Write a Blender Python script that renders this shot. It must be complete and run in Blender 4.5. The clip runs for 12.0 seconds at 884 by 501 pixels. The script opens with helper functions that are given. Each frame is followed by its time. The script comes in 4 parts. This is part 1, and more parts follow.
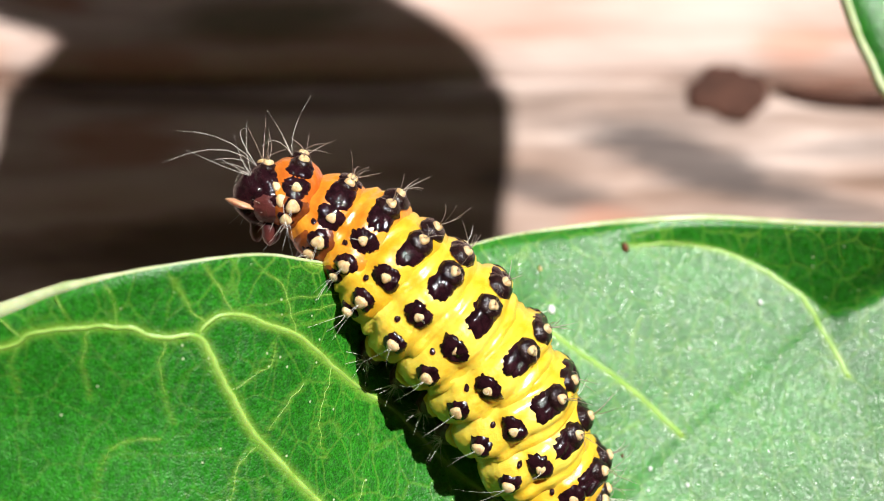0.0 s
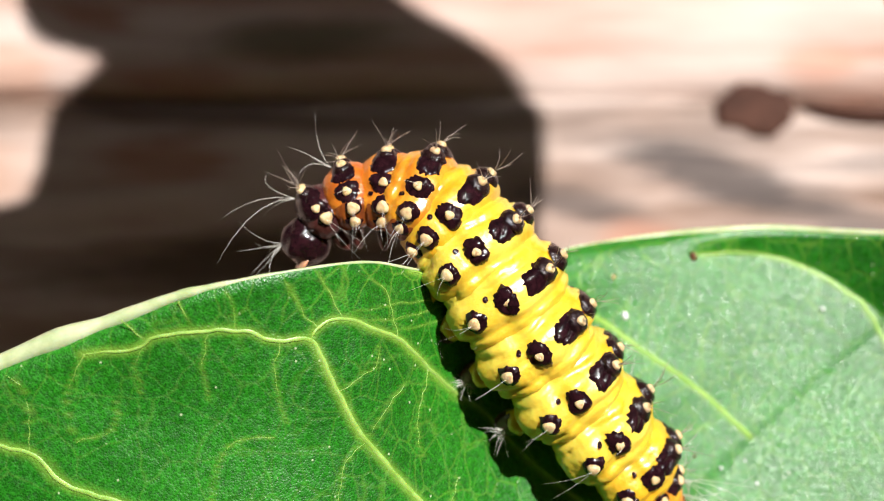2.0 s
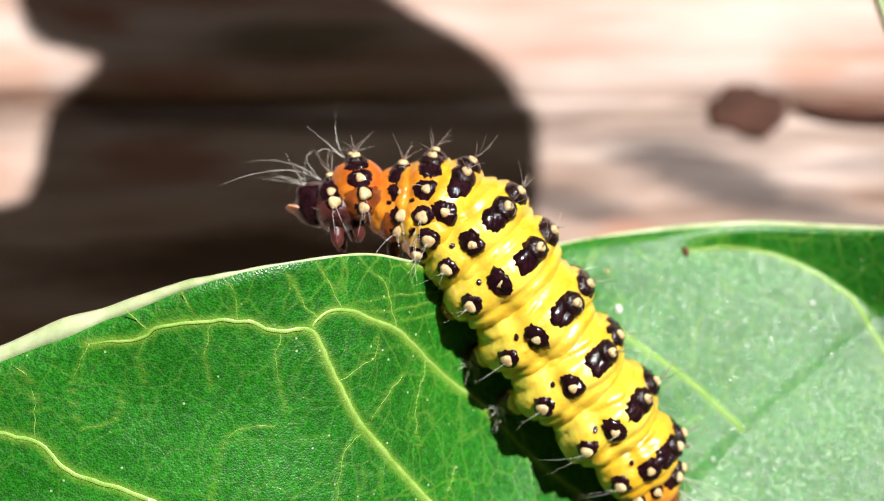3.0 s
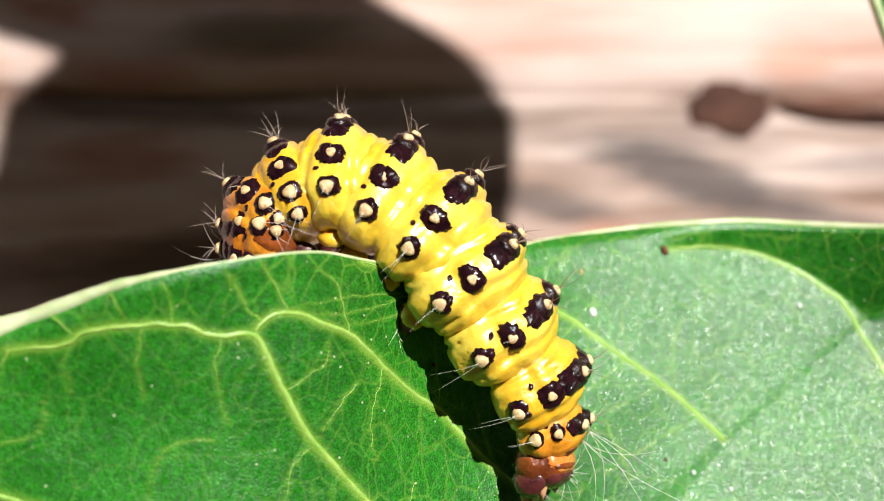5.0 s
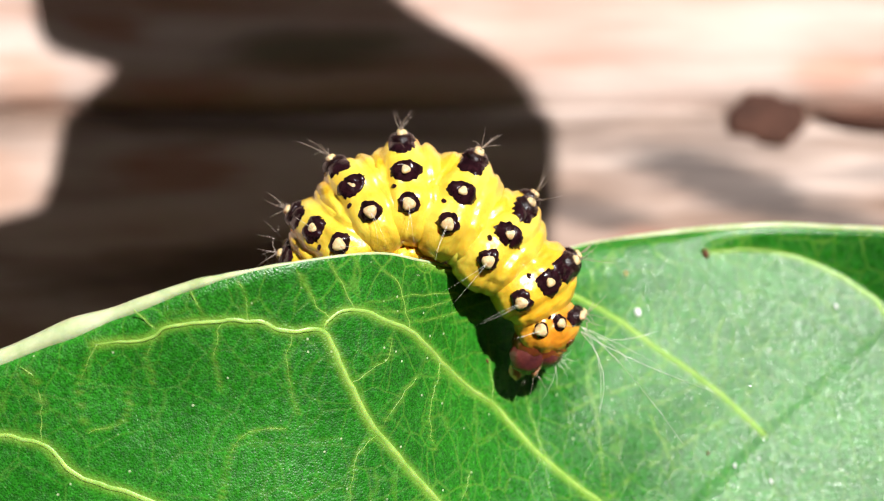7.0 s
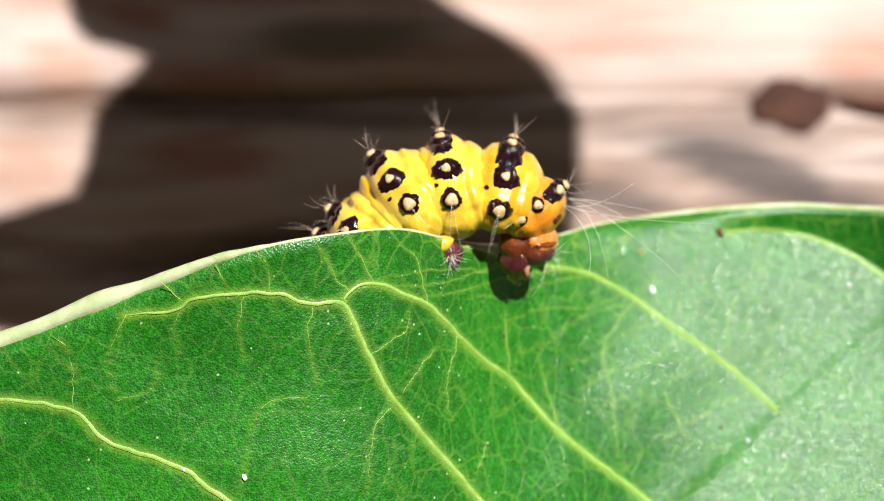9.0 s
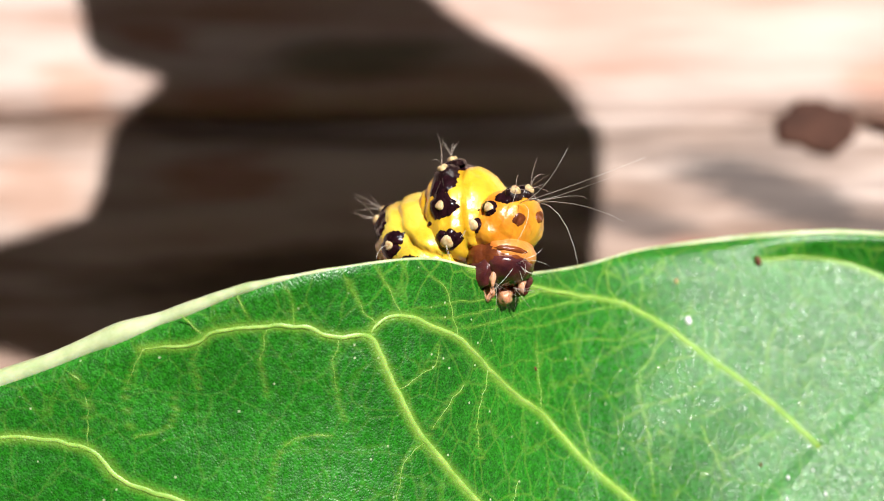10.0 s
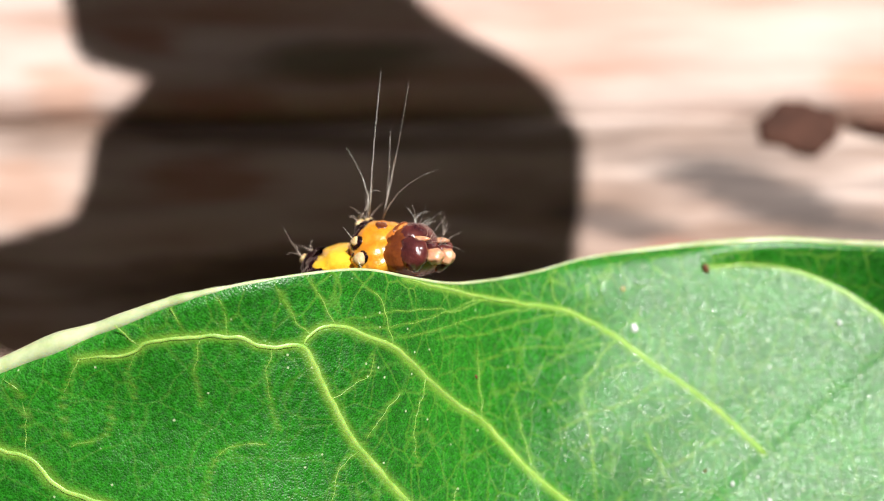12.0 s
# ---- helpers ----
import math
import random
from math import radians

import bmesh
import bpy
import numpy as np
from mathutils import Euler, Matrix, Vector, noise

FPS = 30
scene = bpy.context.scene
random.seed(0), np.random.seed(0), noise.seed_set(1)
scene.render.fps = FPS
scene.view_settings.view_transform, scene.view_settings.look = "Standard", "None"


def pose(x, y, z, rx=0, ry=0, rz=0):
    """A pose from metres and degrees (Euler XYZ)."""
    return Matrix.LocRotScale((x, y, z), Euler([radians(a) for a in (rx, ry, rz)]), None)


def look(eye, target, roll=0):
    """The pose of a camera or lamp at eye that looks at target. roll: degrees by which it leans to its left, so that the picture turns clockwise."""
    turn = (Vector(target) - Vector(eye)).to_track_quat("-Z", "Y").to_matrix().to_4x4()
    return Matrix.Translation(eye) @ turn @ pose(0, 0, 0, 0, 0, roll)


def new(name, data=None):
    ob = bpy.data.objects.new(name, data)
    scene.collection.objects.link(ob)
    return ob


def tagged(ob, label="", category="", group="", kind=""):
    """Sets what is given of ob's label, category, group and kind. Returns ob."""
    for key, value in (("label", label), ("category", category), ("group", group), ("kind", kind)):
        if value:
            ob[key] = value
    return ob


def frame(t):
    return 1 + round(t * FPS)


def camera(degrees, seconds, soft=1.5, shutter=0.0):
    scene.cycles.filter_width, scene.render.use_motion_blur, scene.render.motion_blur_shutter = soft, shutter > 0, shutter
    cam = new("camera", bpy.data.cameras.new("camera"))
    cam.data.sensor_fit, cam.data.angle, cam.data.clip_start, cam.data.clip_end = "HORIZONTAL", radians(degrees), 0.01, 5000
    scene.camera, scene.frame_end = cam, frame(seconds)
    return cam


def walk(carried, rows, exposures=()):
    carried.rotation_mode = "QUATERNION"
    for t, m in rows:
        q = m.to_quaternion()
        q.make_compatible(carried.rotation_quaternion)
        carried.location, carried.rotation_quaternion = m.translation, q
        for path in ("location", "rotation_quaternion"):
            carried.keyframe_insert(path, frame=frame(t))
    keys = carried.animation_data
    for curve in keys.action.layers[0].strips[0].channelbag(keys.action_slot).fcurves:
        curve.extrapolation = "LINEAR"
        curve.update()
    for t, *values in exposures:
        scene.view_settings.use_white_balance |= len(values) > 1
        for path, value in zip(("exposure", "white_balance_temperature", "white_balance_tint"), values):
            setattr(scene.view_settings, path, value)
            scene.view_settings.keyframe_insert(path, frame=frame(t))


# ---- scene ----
cam = camera(40, 12.0, soft=1.0)
cam.data.dof.use_dof, cam.data.dof.focus_distance, cam.data.dof.aperture_fstop = True, 0.0645, 32.0
walk(cam, [
    (0.0, pose(0.00441, -0.06548, 0.17105, 73.894, -0.495, -1.405)),
    (0.5, pose(0.00402, -0.06582, 0.17063, 73.582, -0.264, -0.920)),
    (1.0, pose(0.00061, -0.06762, 0.17134, 74.118, -0.200, -0.908)),
    (1.5, pose(-0.00017, -0.06849, 0.17155, 74.349, -0.161, -0.835)),
    (2.0, pose(-0.00109, -0.06871, 0.17141, 74.742, -0.398, -1.748)),
    (2.5, pose(-0.00243, -0.07047, 0.17191, 75.055, -0.312, -1.855)),
    (2.7, pose(-0.00198, -0.07034, 0.17156, 75.011, -0.513, -2.034)),
    (4.3, pose(0.00033, -0.06954, 0.17055, 74.977, -0.423, -2.121)),
    (4.5, pose(0.00263, -0.06790, 0.17103, 75.286, -0.617, -2.551)),
    (5.0, pose(0.00013, -0.06510, 0.16941, 75.186, -0.749, -2.811)),
    (5.5, pose(-0.00164, -0.06532, 0.16911, 75.194, -0.654, -2.379)),
    (6.0, pose(-0.00149, -0.06656, 0.17002, 75.559, -0.578, -2.419)),
    (6.5, pose(-0.00271, -0.06804, 0.16999, 75.741, -0.389, -1.762)),
    (7.0, pose(-0.00117, -0.06905, 0.16988, 75.735, -0.241, -1.269)),
    (7.2, pose(-0.00124, -0.06894, 0.16959, 75.374, -0.398, -0.952)),
    (8.8, pose(-0.00062, -0.07104, 0.16944, 75.376, 0.123, 0.329)),
    (9.0, pose(-0.00037, -0.07124, 0.16951, 75.379, 0.029, 0.217)),
    (9.5, pose(-0.00047, -0.07141, 0.17003, 75.263, 0.052, 0.305)),
    (10.0, pose(-0.00146, -0.06835, 0.16936, 76.291, 0.110, 0.704)),
    (10.5, pose(0.00061, -0.06525, 0.16886, 75.897, -0.005, 0.479)),
    (11.0, pose(0.00017, -0.06479, 0.16872, 76.069, -0.080, 0.674)),
    (11.5, pose(0.00273, -0.06764, 0.16975, 75.773, 0.016, 1.042)),
    (12.0, pose(0.00286, -0.06878, 0.17037, 76.018, 0.310, 1.434)),
])

# ---- light ----
SUN = Vector((0.33, -0.62, 0.71)).normalized()
world = bpy.data.worlds.new("sky")
world.use_nodes = True
scene.world = world
wn = world.node_tree.nodes
sky = wn.new("ShaderNodeTexSky")
sky.sky_type, sky.sun_disc = "NISHITA", False
sky.air_density, sky.dust_density, sky.ozone_density = 0.35, 5.0, 0.3
sky.sun_elevation, sky.sun_rotation = math.asin(SUN.z), math.atan2(SUN.x, SUN.y)
world.node_tree.links.new(sky.outputs[0], wn["Background"].inputs[0])
wn["Background"].inputs[1].default_value = 0.019
sun = new("sun", bpy.data.lights.new("sun", "SUN"))
sun.data.energy, sun.data.angle, sun.data.color = 5.0, radians(0.53), (1.0, 0.97, 0.945)
sun.matrix_world = look(SUN, (0, 0, 0))
scene.view_settings.exposure = 0.52

# ---- materials ----


def material(name, rough=0.5, spec=0.5):
    m = bpy.data.materials.new(name)
    m.use_nodes = True
    b = m.node_tree.nodes["Principled BSDF"]
    b.inputs["Roughness"].default_value = rough
    b.inputs["Specular IOR Level"].default_value = spec
    return m, m.node_tree.nodes, m.node_tree.links, b


def ramp(nodes, links, source, stops):
    r = nodes.new("ShaderNodeValToRGB")
    e = r.color_ramp.elements
    while len(e) < len(stops):
        e.new(0.5)
    for k, (pos, col) in enumerate(stops):
        e[k].position, e[k].color = pos, (*col, 1)
    links.new(source, r.inputs[0])
    return r.outputs[0]


def noise_tex(nodes, links, scale, detail=4, rough=0.6, stretch=None):
    tc = nodes.new("ShaderNodeTexCoord")
    n = nodes.new("ShaderNodeTexNoise")
    n.inputs["Scale"].default_value, n.inputs["Detail"].default_value, n.inputs["Roughness"].default_value = scale, detail, rough
    if stretch:
        mp = nodes.new("ShaderNodeMapping")
        mp.inputs["Scale"].default_value = stretch
        links.new(tc.outputs["Object"], mp.inputs[0])
        links.new(mp.outputs[0], n.inputs["Vector"])
    else:
        links.new(tc.outputs["Object"], n.inputs["Vector"])
    return n.outputs[0]


def bump(nodes, links, shader, source, strength, distance):
    b = nodes.new("ShaderNodeBump")
    b.inputs["Strength"].default_value, b.inputs["Distance"].default_value = strength, distance
    links.new(source, b.inputs["Height"])
    if shader.inputs["Normal"].is_linked:
        links.new(shader.inputs["Normal"].links[0].from_socket, b.inputs["Normal"])
    links.new(b.outputs[0], shader.inputs["Normal"])


def mix(nodes, links, fac, a, b, kind="MIX"):
    m = nodes.new("ShaderNodeMix")
    m.data_type, m.blend_type = "RGBA", kind
    for k, v in ((0, fac), (6, a), (7, b)):
        if isinstance(v, (int, float)):
            m.inputs[k].default_value = v
        elif isinstance(v, tuple):
            m.inputs[k].default_value = (*v, 1)
        else:
            links.new(v, m.inputs[k])
    return m.outputs[2]


def simple(name, colours, scale, rough=0.5, spec=0.5, relief=0.0, sss=0.0, film=0.0):
    m, n, l, b = material(name, rough, spec)
    t = noise_tex(n, l, scale)
    l.new(ramp(n, l, t, [(0.3, colours[0]), (0.7, colours[1])]), b.inputs["Base Color"])
    if relief:
        bump(n, l, b, noise_tex(n, l, scale * 4), 0.6, relief)
    if film:
        b.inputs["Coat Weight"].default_value, b.inputs["Coat Roughness"].default_value = film, 0.2
    if sss:
        b.inputs["Subsurface Weight"].default_value = sss
        b.inputs["Subsurface Radius"].default_value = (1.0, 0.5, 0.15)
        b.inputs["Subsurface Scale"].default_value = 0.0003
    return m


def leaf_material(name, deep, light):
    m, n, l, b = material(name, 0.45, 0.5)
    broad = noise_tex(n, l, 90, 3)
    base = ramp(n, l, broad, [(0.3, deep), (0.72, light)])
    tc = n.new("ShaderNodeTexCoord")
    cells = n.new("ShaderNodeTexVoronoi")
    cells.feature = "DISTANCE_TO_EDGE"
    cells.inputs["Scale"].default_value = 600
    warp = n.new("ShaderNodeTexNoise")
    warp.inputs["Scale"].default_value = 500
    l.new(tc.outputs["Object"], warp.inputs["Vector"])
    add = n.new("ShaderNodeVectorMath")
    add.operation = "MULTIPLY_ADD"
    add.inputs[1].default_value = (0.0009,) * 3
    l.new(warp.outputs["Color"], add.inputs[0])
    l.new(tc.outputs["Object"], add.inputs[2])
    tall = n.new("ShaderNodeVectorMath")
    tall.operation = "MULTIPLY"
    tall.inputs[1].default_value = (1.0, 0.7, 1.0)
    l.new(add.outputs[0], tall.inputs[0])
    l.new(tall.outputs[0], cells.inputs["Vector"])
    net = ramp(n, l, cells.outputs["Distance"], [(0.012, (0.55, 0.55, 0.55)), (0.045, (0, 0, 0))])
    fine = n.new("ShaderNodeTexVoronoi")
    fine.inputs["Scale"].default_value = 9000
    l.new(tc.outputs["Object"], fine.inputs["Vector"])
    grain = ramp(n, l, fine.outputs["Distance"], [(0.15, (0.55, 0.58, 0.55)), (0.75, (1.5, 1.45, 1.5))])
    base = mix(n, l, 1.0, base, grain, "MULTIPLY")
    patch = n.new("ShaderNodeTexVoronoi")
    patch.inputs["Scale"].default_value = 3600
    l.new(tc.outputs["Object"], patch.inputs["Vector"])
    base = mix(n, l, 1.0, base, ramp(n, l, patch.outputs["Color"], [(0.2, (0.8, 0.82, 0.8)), (0.8, (1.25, 1.2, 1.25))]), "MULTIPLY")
    wide = n.new("ShaderNodeTexVoronoi")
    wide.feature = "DISTANCE_TO_EDGE"
    wide.inputs["Scale"].default_value = 340
    l.new(add.outputs[0], wide.inputs["Vector"])
    base = mix(n, l, ramp(n, l, wide.outputs["Distance"], [(0.0, (0.2, 0.2, 0.2)), (0.03, (0, 0, 0))]), base, (0.17, 0.36, 0.06))
    dots = n.new("ShaderNodeTexVoronoi")
    dots.inputs["Scale"].default_value = 1500
    l.new(tc.outputs["Object"], dots.inputs["Vector"])
    near = ramp(n, l, dots.outputs["Distance"], [(0.07, (1, 1, 1)), (0.12, (0, 0, 0))])
    pick = ramp(n, l, dots.outputs["Color"], [(0.55, (0, 0, 0)), (0.6, (0.9, 0.9, 0.9))])
    base = mix(n, l, mix(n, l, 1.0, near, pick, "MULTIPLY"), base, (0.5, 0.62, 0.35))
    att = n.new("ShaderNodeAttribute")
    att.attribute_name = "net"
    part_net = n.new("ShaderNodeMath")
    part_net.operation = "MULTIPLY"
    l.new(net, part_net.inputs[0])
    l.new(att.outputs["Fac"], part_net.inputs[1])
    base = mix(n, l, part_net.outputs[0], base, (0.17, 0.36, 0.04))
    vein = n.new("ShaderNodeAttribute")
    vein.attribute_name = "vein"
    base = mix(n, l, vein.outputs["Fac"], base, (0.30, 0.50, 0.06))
    l.new(base, b.inputs["Base Color"])
    bump(n, l, b, fine.outputs["Distance"], 0.6, 0.000045)
    bump(n, l, b, noise_tex(n, l, 3400, 3, 0.7), 0.28, 0.00006)
    bump(n, l, b, net, 0.25, -0.00006)
    bump(n, l, b, noise_tex(n, l, 260, 3), 0.35, 0.0002)
    rough = n.new("ShaderNodeMapRange")
    rough.inputs["From Min"].default_value, rough.inputs["From Max"].default_value = 0.32, 0.68
    rough.inputs["To Min"].default_value, rough.inputs["To Max"].default_value = 0.20, 0.56
    l.new(noise_tex(n, l, 3000, 3, 0.7), rough.inputs["Value"])
    l.new(rough.outputs[0], b.inputs["Roughness"])
    b.inputs["Specular IOR Level"].default_value = 0.7
    tr = n.new("ShaderNodeBsdfTranslucent")
    tr.inputs[0].default_value = (0.16, 0.42, 0.02, 1)
    mx = n.new("ShaderNodeMixShader")
    mx.inputs[0].default_value = 0.06
    l.new(b.outputs[0], mx.inputs[1])
    l.new(tr.outputs[0], mx.inputs[2])
    l.new(mx.outputs[0], n["Material Output"].inputs[0])
    return m


def wood_material(name, low, mid, high, blush, stains_shade=()):
    """Weathered boards with long frayed ovals, real stains and shade painted into the colour (x, z, turn, half length,
    half height, strength, colour).
    """
    m, n, l, b = material(name, 0.75, 0.3)
    grain = noise_tex(n, l, 60, 4, 0.6, (0.25, 1.0, 2.4))
    blotch = noise_tex(n, l, 22, 3, 0.5, (0.6, 1, 1.4))
    wood = ramp(n, l, grain, [(0.36, low), (0.5, mid), (0.63, high)])
    wood = mix(n, l, ramp(n, l, blotch, [(0.42, (0, 0, 0)), (0.68, (0.6, 0.6, 0.6))]), wood, blush)
    tc = n.new("ShaderNodeTexCoord")
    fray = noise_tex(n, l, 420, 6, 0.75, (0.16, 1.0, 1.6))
    for x, z, turn, rx, rz, dark, tone in stains_shade:
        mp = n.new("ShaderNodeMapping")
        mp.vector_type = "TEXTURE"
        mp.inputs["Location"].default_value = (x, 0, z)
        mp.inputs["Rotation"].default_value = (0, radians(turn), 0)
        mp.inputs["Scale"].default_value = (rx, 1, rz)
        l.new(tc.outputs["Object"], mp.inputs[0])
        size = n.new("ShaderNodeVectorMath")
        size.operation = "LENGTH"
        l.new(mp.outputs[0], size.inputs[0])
        stain_shade_mask = n.new("ShaderNodeMath")
        stain_shade_mask.operation = "MULTIPLY_ADD"
        stain_shade_mask.inputs[1].default_value = 0.95
        l.new(fray, stain_shade_mask.inputs[0])
        l.new(size.outputs["Value"], stain_shade_mask.inputs[2])
        wood = mix(n, l, ramp(n, l, stain_shade_mask.outputs[0], [(0.7, (dark,) * 3), (1.4, (0, 0, 0))]), wood, tone)
    l.new(wood, b.inputs["Base Color"])
    bump(n, l, b, grain, 0.9, 0.002)
    return m


# GREY is real staining; the sooty brown deepens the cast shadow, RED warms it.
GREY, RED, SHADE_DEEP = (0.06, 0.05, 0.048), (0.32, 0.10, 0.04), (0.12, 0.075, 0.045)
GREY_STAINS_SHADE = ((0.0402, -0.0064, 18, 0.040, 0.0085, 0.85, GREY), (0.0217, -0.0102, 12, 0.022, 0.0060, 0.7, GREY), (0.0640, -0.0040, -4, 0.036, 0.0040, 0.5, GREY), (0.058, -0.0125, 10, 0.030, 0.0050, 0.6, GREY),
               (-0.0308, -0.0041, 4, 0.024, 0.0085, 0.65, RED), (-0.022, -0.0175, -3, 0.060, 0.0100, 0.9, SHADE_DEEP), (0.0284, -0.0145, 0, 0.012, 0.0050, 0.6, (0.50, 0.24, 0.16)), (-0.056, -0.0060, 12, 0.017, 0.0120, 0.75, (0.42, 0.25, 0.18)))
# The olive oval darkens the leaf's cast shadow in the wood's colour.
TAN_STAINS_SHADE = ((-0.0414, 0.0155, 8, 0.016, 0.0060, 0.65, RED), (-0.014, 0.0125, -4, 0.034, 0.0090, 0.8, (0.13, 0.115, 0.06)), (-0.030, 0.0070, 0, 0.022, 0.0040, 0.5, RED), (0.0542, 0.0095, 0, 0.014, 0.0060, 0.6, (0.56, 0.26, 0.17)), (-0.052, 0.0085, 30, 0.014, 0.0090, 0.6, (0.50, 0.27, 0.18)))
LEAF = leaf_material("leaf_green", (0.008, 0.102, 0.005), (0.021, 0.188, 0.010))
VEIN = simple("vein_green", ((0.22, 0.42, 0.06), (0.38, 0.58, 0.13)), 900, 0.4, 0.5, 0.00003, 0.2)
RIM = simple("leaf_rim", ((0.36, 0.46, 0.20), (0.62, 0.68, 0.42)), 700, 0.35, 0.5, 0.00004, 0.2)
STEM = simple("stem_green", ((0.06, 0.14, 0.03), (0.12, 0.2, 0.05)), 200, 0.5, 0.4, 0.0002)
WOOD = wood_material("weathered_wood", (0.40, 0.25, 0.19), (0.53, 0.40, 0.345), (0.63, 0.51, 0.45), (0.50, 0.24, 0.16), TAN_STAINS_SHADE)
GREY_WOOD = wood_material("grey_wood", (0.11, 0.07, 0.05), (0.36, 0.275, 0.235), (0.70, 0.58, 0.52), (0.42, 0.25, 0.17), GREY_STAINS_SHADE)
# Dark boards for the unseen added walls that block the sky.
SKY_BLOCK_DARK = wood_material("sky_block_dark", (0.04, 0.03, 0.02), (0.06, 0.045, 0.03), (0.09, 0.07, 0.05), (0.07, 0.04, 0.03))
# Unseen ground, reddened so that its bounce warms the shade.
SOIL = simple("soil", ((0.05, 0.02, 0.010), (0.12, 0.05, 0.026)), 30, 0.95, 0.2, 0.004)
KNOT = simple("knot_wood", ((0.03, 0.013, 0.009), (0.11, 0.048, 0.032)), 150, 0.8, 0.2, 0.001)
YELLOW = simple("skin_yellow", ((0.72, 0.43, 0.012), (0.94, 0.76, 0.11)), 420, 0.34, 0.7, 0.00012, 0.35, 0.45)
AMBER = simple("skin_amber", ((0.68, 0.34, 0.008), (0.91, 0.62, 0.05)), 420, 0.34, 0.7, 0.00012, 0.35, 0.45)
TAWNY = simple("skin_tawny", ((0.64, 0.18, 0.008), (0.88, 0.46, 0.035)), 420, 0.32, 0.7, 0.00012, 0.3, 0.4)
FOX = simple("skin_fox_red", ((0.40, 0.07, 0.008), (0.74, 0.24, 0.02)), 420, 0.3, 0.6, 0.00015, 0.2)
ORANGE = simple("skin_orange", ((0.58, 0.12, 0.008), (0.82, 0.33, 0.025)), 420, 0.3, 0.6, 0.00015, 0.15)
PEACH = simple("skin_peach", ((0.60, 0.15, 0.012), (0.86, 0.38, 0.09)), 420, 0.3, 0.8, 0.00015, 0.08)
BLACK = simple("spot_black", ((0.006, 0.002, 0.003), (0.026, 0.007, 0.010)), 2200, 0.11, 0.32, 0.00003)
WART = simple("wart_dark", ((0.005, 0.002, 0.003), (0.026, 0.010, 0.009)), 2600, 0.2, 0.35, 0.00006)
RUSSET = simple("skin_russet", ((0.06, 0.013, 0.008), (0.34, 0.085, 0.014)), 420, 0.25, 0.5, 0.00015, 0.08)
PLUM = simple("plum_brown", ((0.035, 0.008, 0.010), (0.12, 0.03, 0.025)), 800, 0.3, 0.5, 0.00012)
# Plum brown, darkened further for the shade under the body.
TAIL = simple("tail_red_brown", ((0.030, 0.008, 0.012), (0.15, 0.035, 0.028)), 700, 0.18, 0.6, 0.0001, 0.1)
CREAM = simple("tubercle_cream", ((0.50, 0.30, 0.12), (0.86, 0.68, 0.38)), 3200, 0.4, 0.5, 0.00005, 0.2)
FLESH = simple("clasper_flesh", ((0.46, 0.17, 0.09), (0.76, 0.46, 0.26)), 1500, 0.3, 0.5, 0.00005, 0.25)
HAIR = simple("hair_pale", ((0.75, 0.70, 0.62), (0.9, 0.88, 0.82)), 300, 0.3, 0.6)
BRISTLE = simple("bristle_brown", ((0.25, 0.18, 0.14), (0.5, 0.42, 0.36)), 300, 0.35, 0.6)
CHALK = simple("chalk_white", ((0.8, 0.8, 0.78), (0.9, 0.9, 0.9)), 2000, 0.5, 0.5)
RUST = simple("rust_brown", ((0.10, 0.03, 0.015), (0.2, 0.07, 0.03)), 2000, 0.6, 0.4)

# ---- the site's frame: x to the right, y up the leaf, d away, in millimetres ----
SITE = pose(0, -0.068, 0.17, 75)
MM = 0.001


def site(x, y, d):
    return SITE @ Vector((x * MM, y * MM, -d * MM))


def mesh_of(name, verts, faces, mat, smooth=True):
    me = bpy.data.meshes.new(name)
    me.from_pydata([tuple(v) for v in verts], [], faces)
    me.materials.append(mat)
    me.validate()
    if smooth:
        me.shade_smooth()
    return me


def part(name, data, parent, label=""):
    ob = new(name, data)
    ob.parent = parent
    return tagged(ob, label)


def spline(points, count):
    """Evenly counted points on a Catmull-Rom curve."""
    p = [Vector(q) for q in points]
    p = [p[0] * 2 - p[1]] + p + [p[-1] * 2 - p[-2]]
    out = []
    for k in range(count):
        s = k / (count - 1) * (len(p) - 3)
        i = min(int(s), len(p) - 4)
        u = s - i
        a, b, c, d = p[i:i + 4]
        out.append(0.5 * (2 * b + (c - a) * u + (2 * a - 5 * b + 4 * c - d) * u * u + (3 * b - a - 3 * c + d) * u ** 3))
    return out


def tube(points, radii, sides=8, flat=None):
    """Verts and faces of a tapered tube; flat squashes it along that direction."""
    verts, faces = [], []
    for k, p in enumerate(points):
        t = (points[min(k + 1, len(points) - 1)] - points[max(k - 1, 0)]).normalized()
        ref = flat[k] if flat else (Vector((0, 0, 1)) if abs(t.z) < 0.9 else Vector((1, 0, 0)))
        a = t.cross(ref).normalized()
        b = a.cross(t).normalized() * (0.45 if flat else 1.0)
        r = radii[k]
        verts += [p + a * r * math.cos(q * math.tau / sides) + b * r * math.sin(q * math.tau / sides) for q in range(sides)]
    for k in range(len(points) - 1):
        for q in range(sides):
            faces.append((k * sides + q, k * sides + (q + 1) % sides, (k + 1) * sides + (q + 1) % sides, (k + 1) * sides + q))
    faces.append(tuple(range(sides))[::-1])
    faces.append(tuple(range((len(points) - 1) * sides, len(points) * sides)))
    return verts, faces


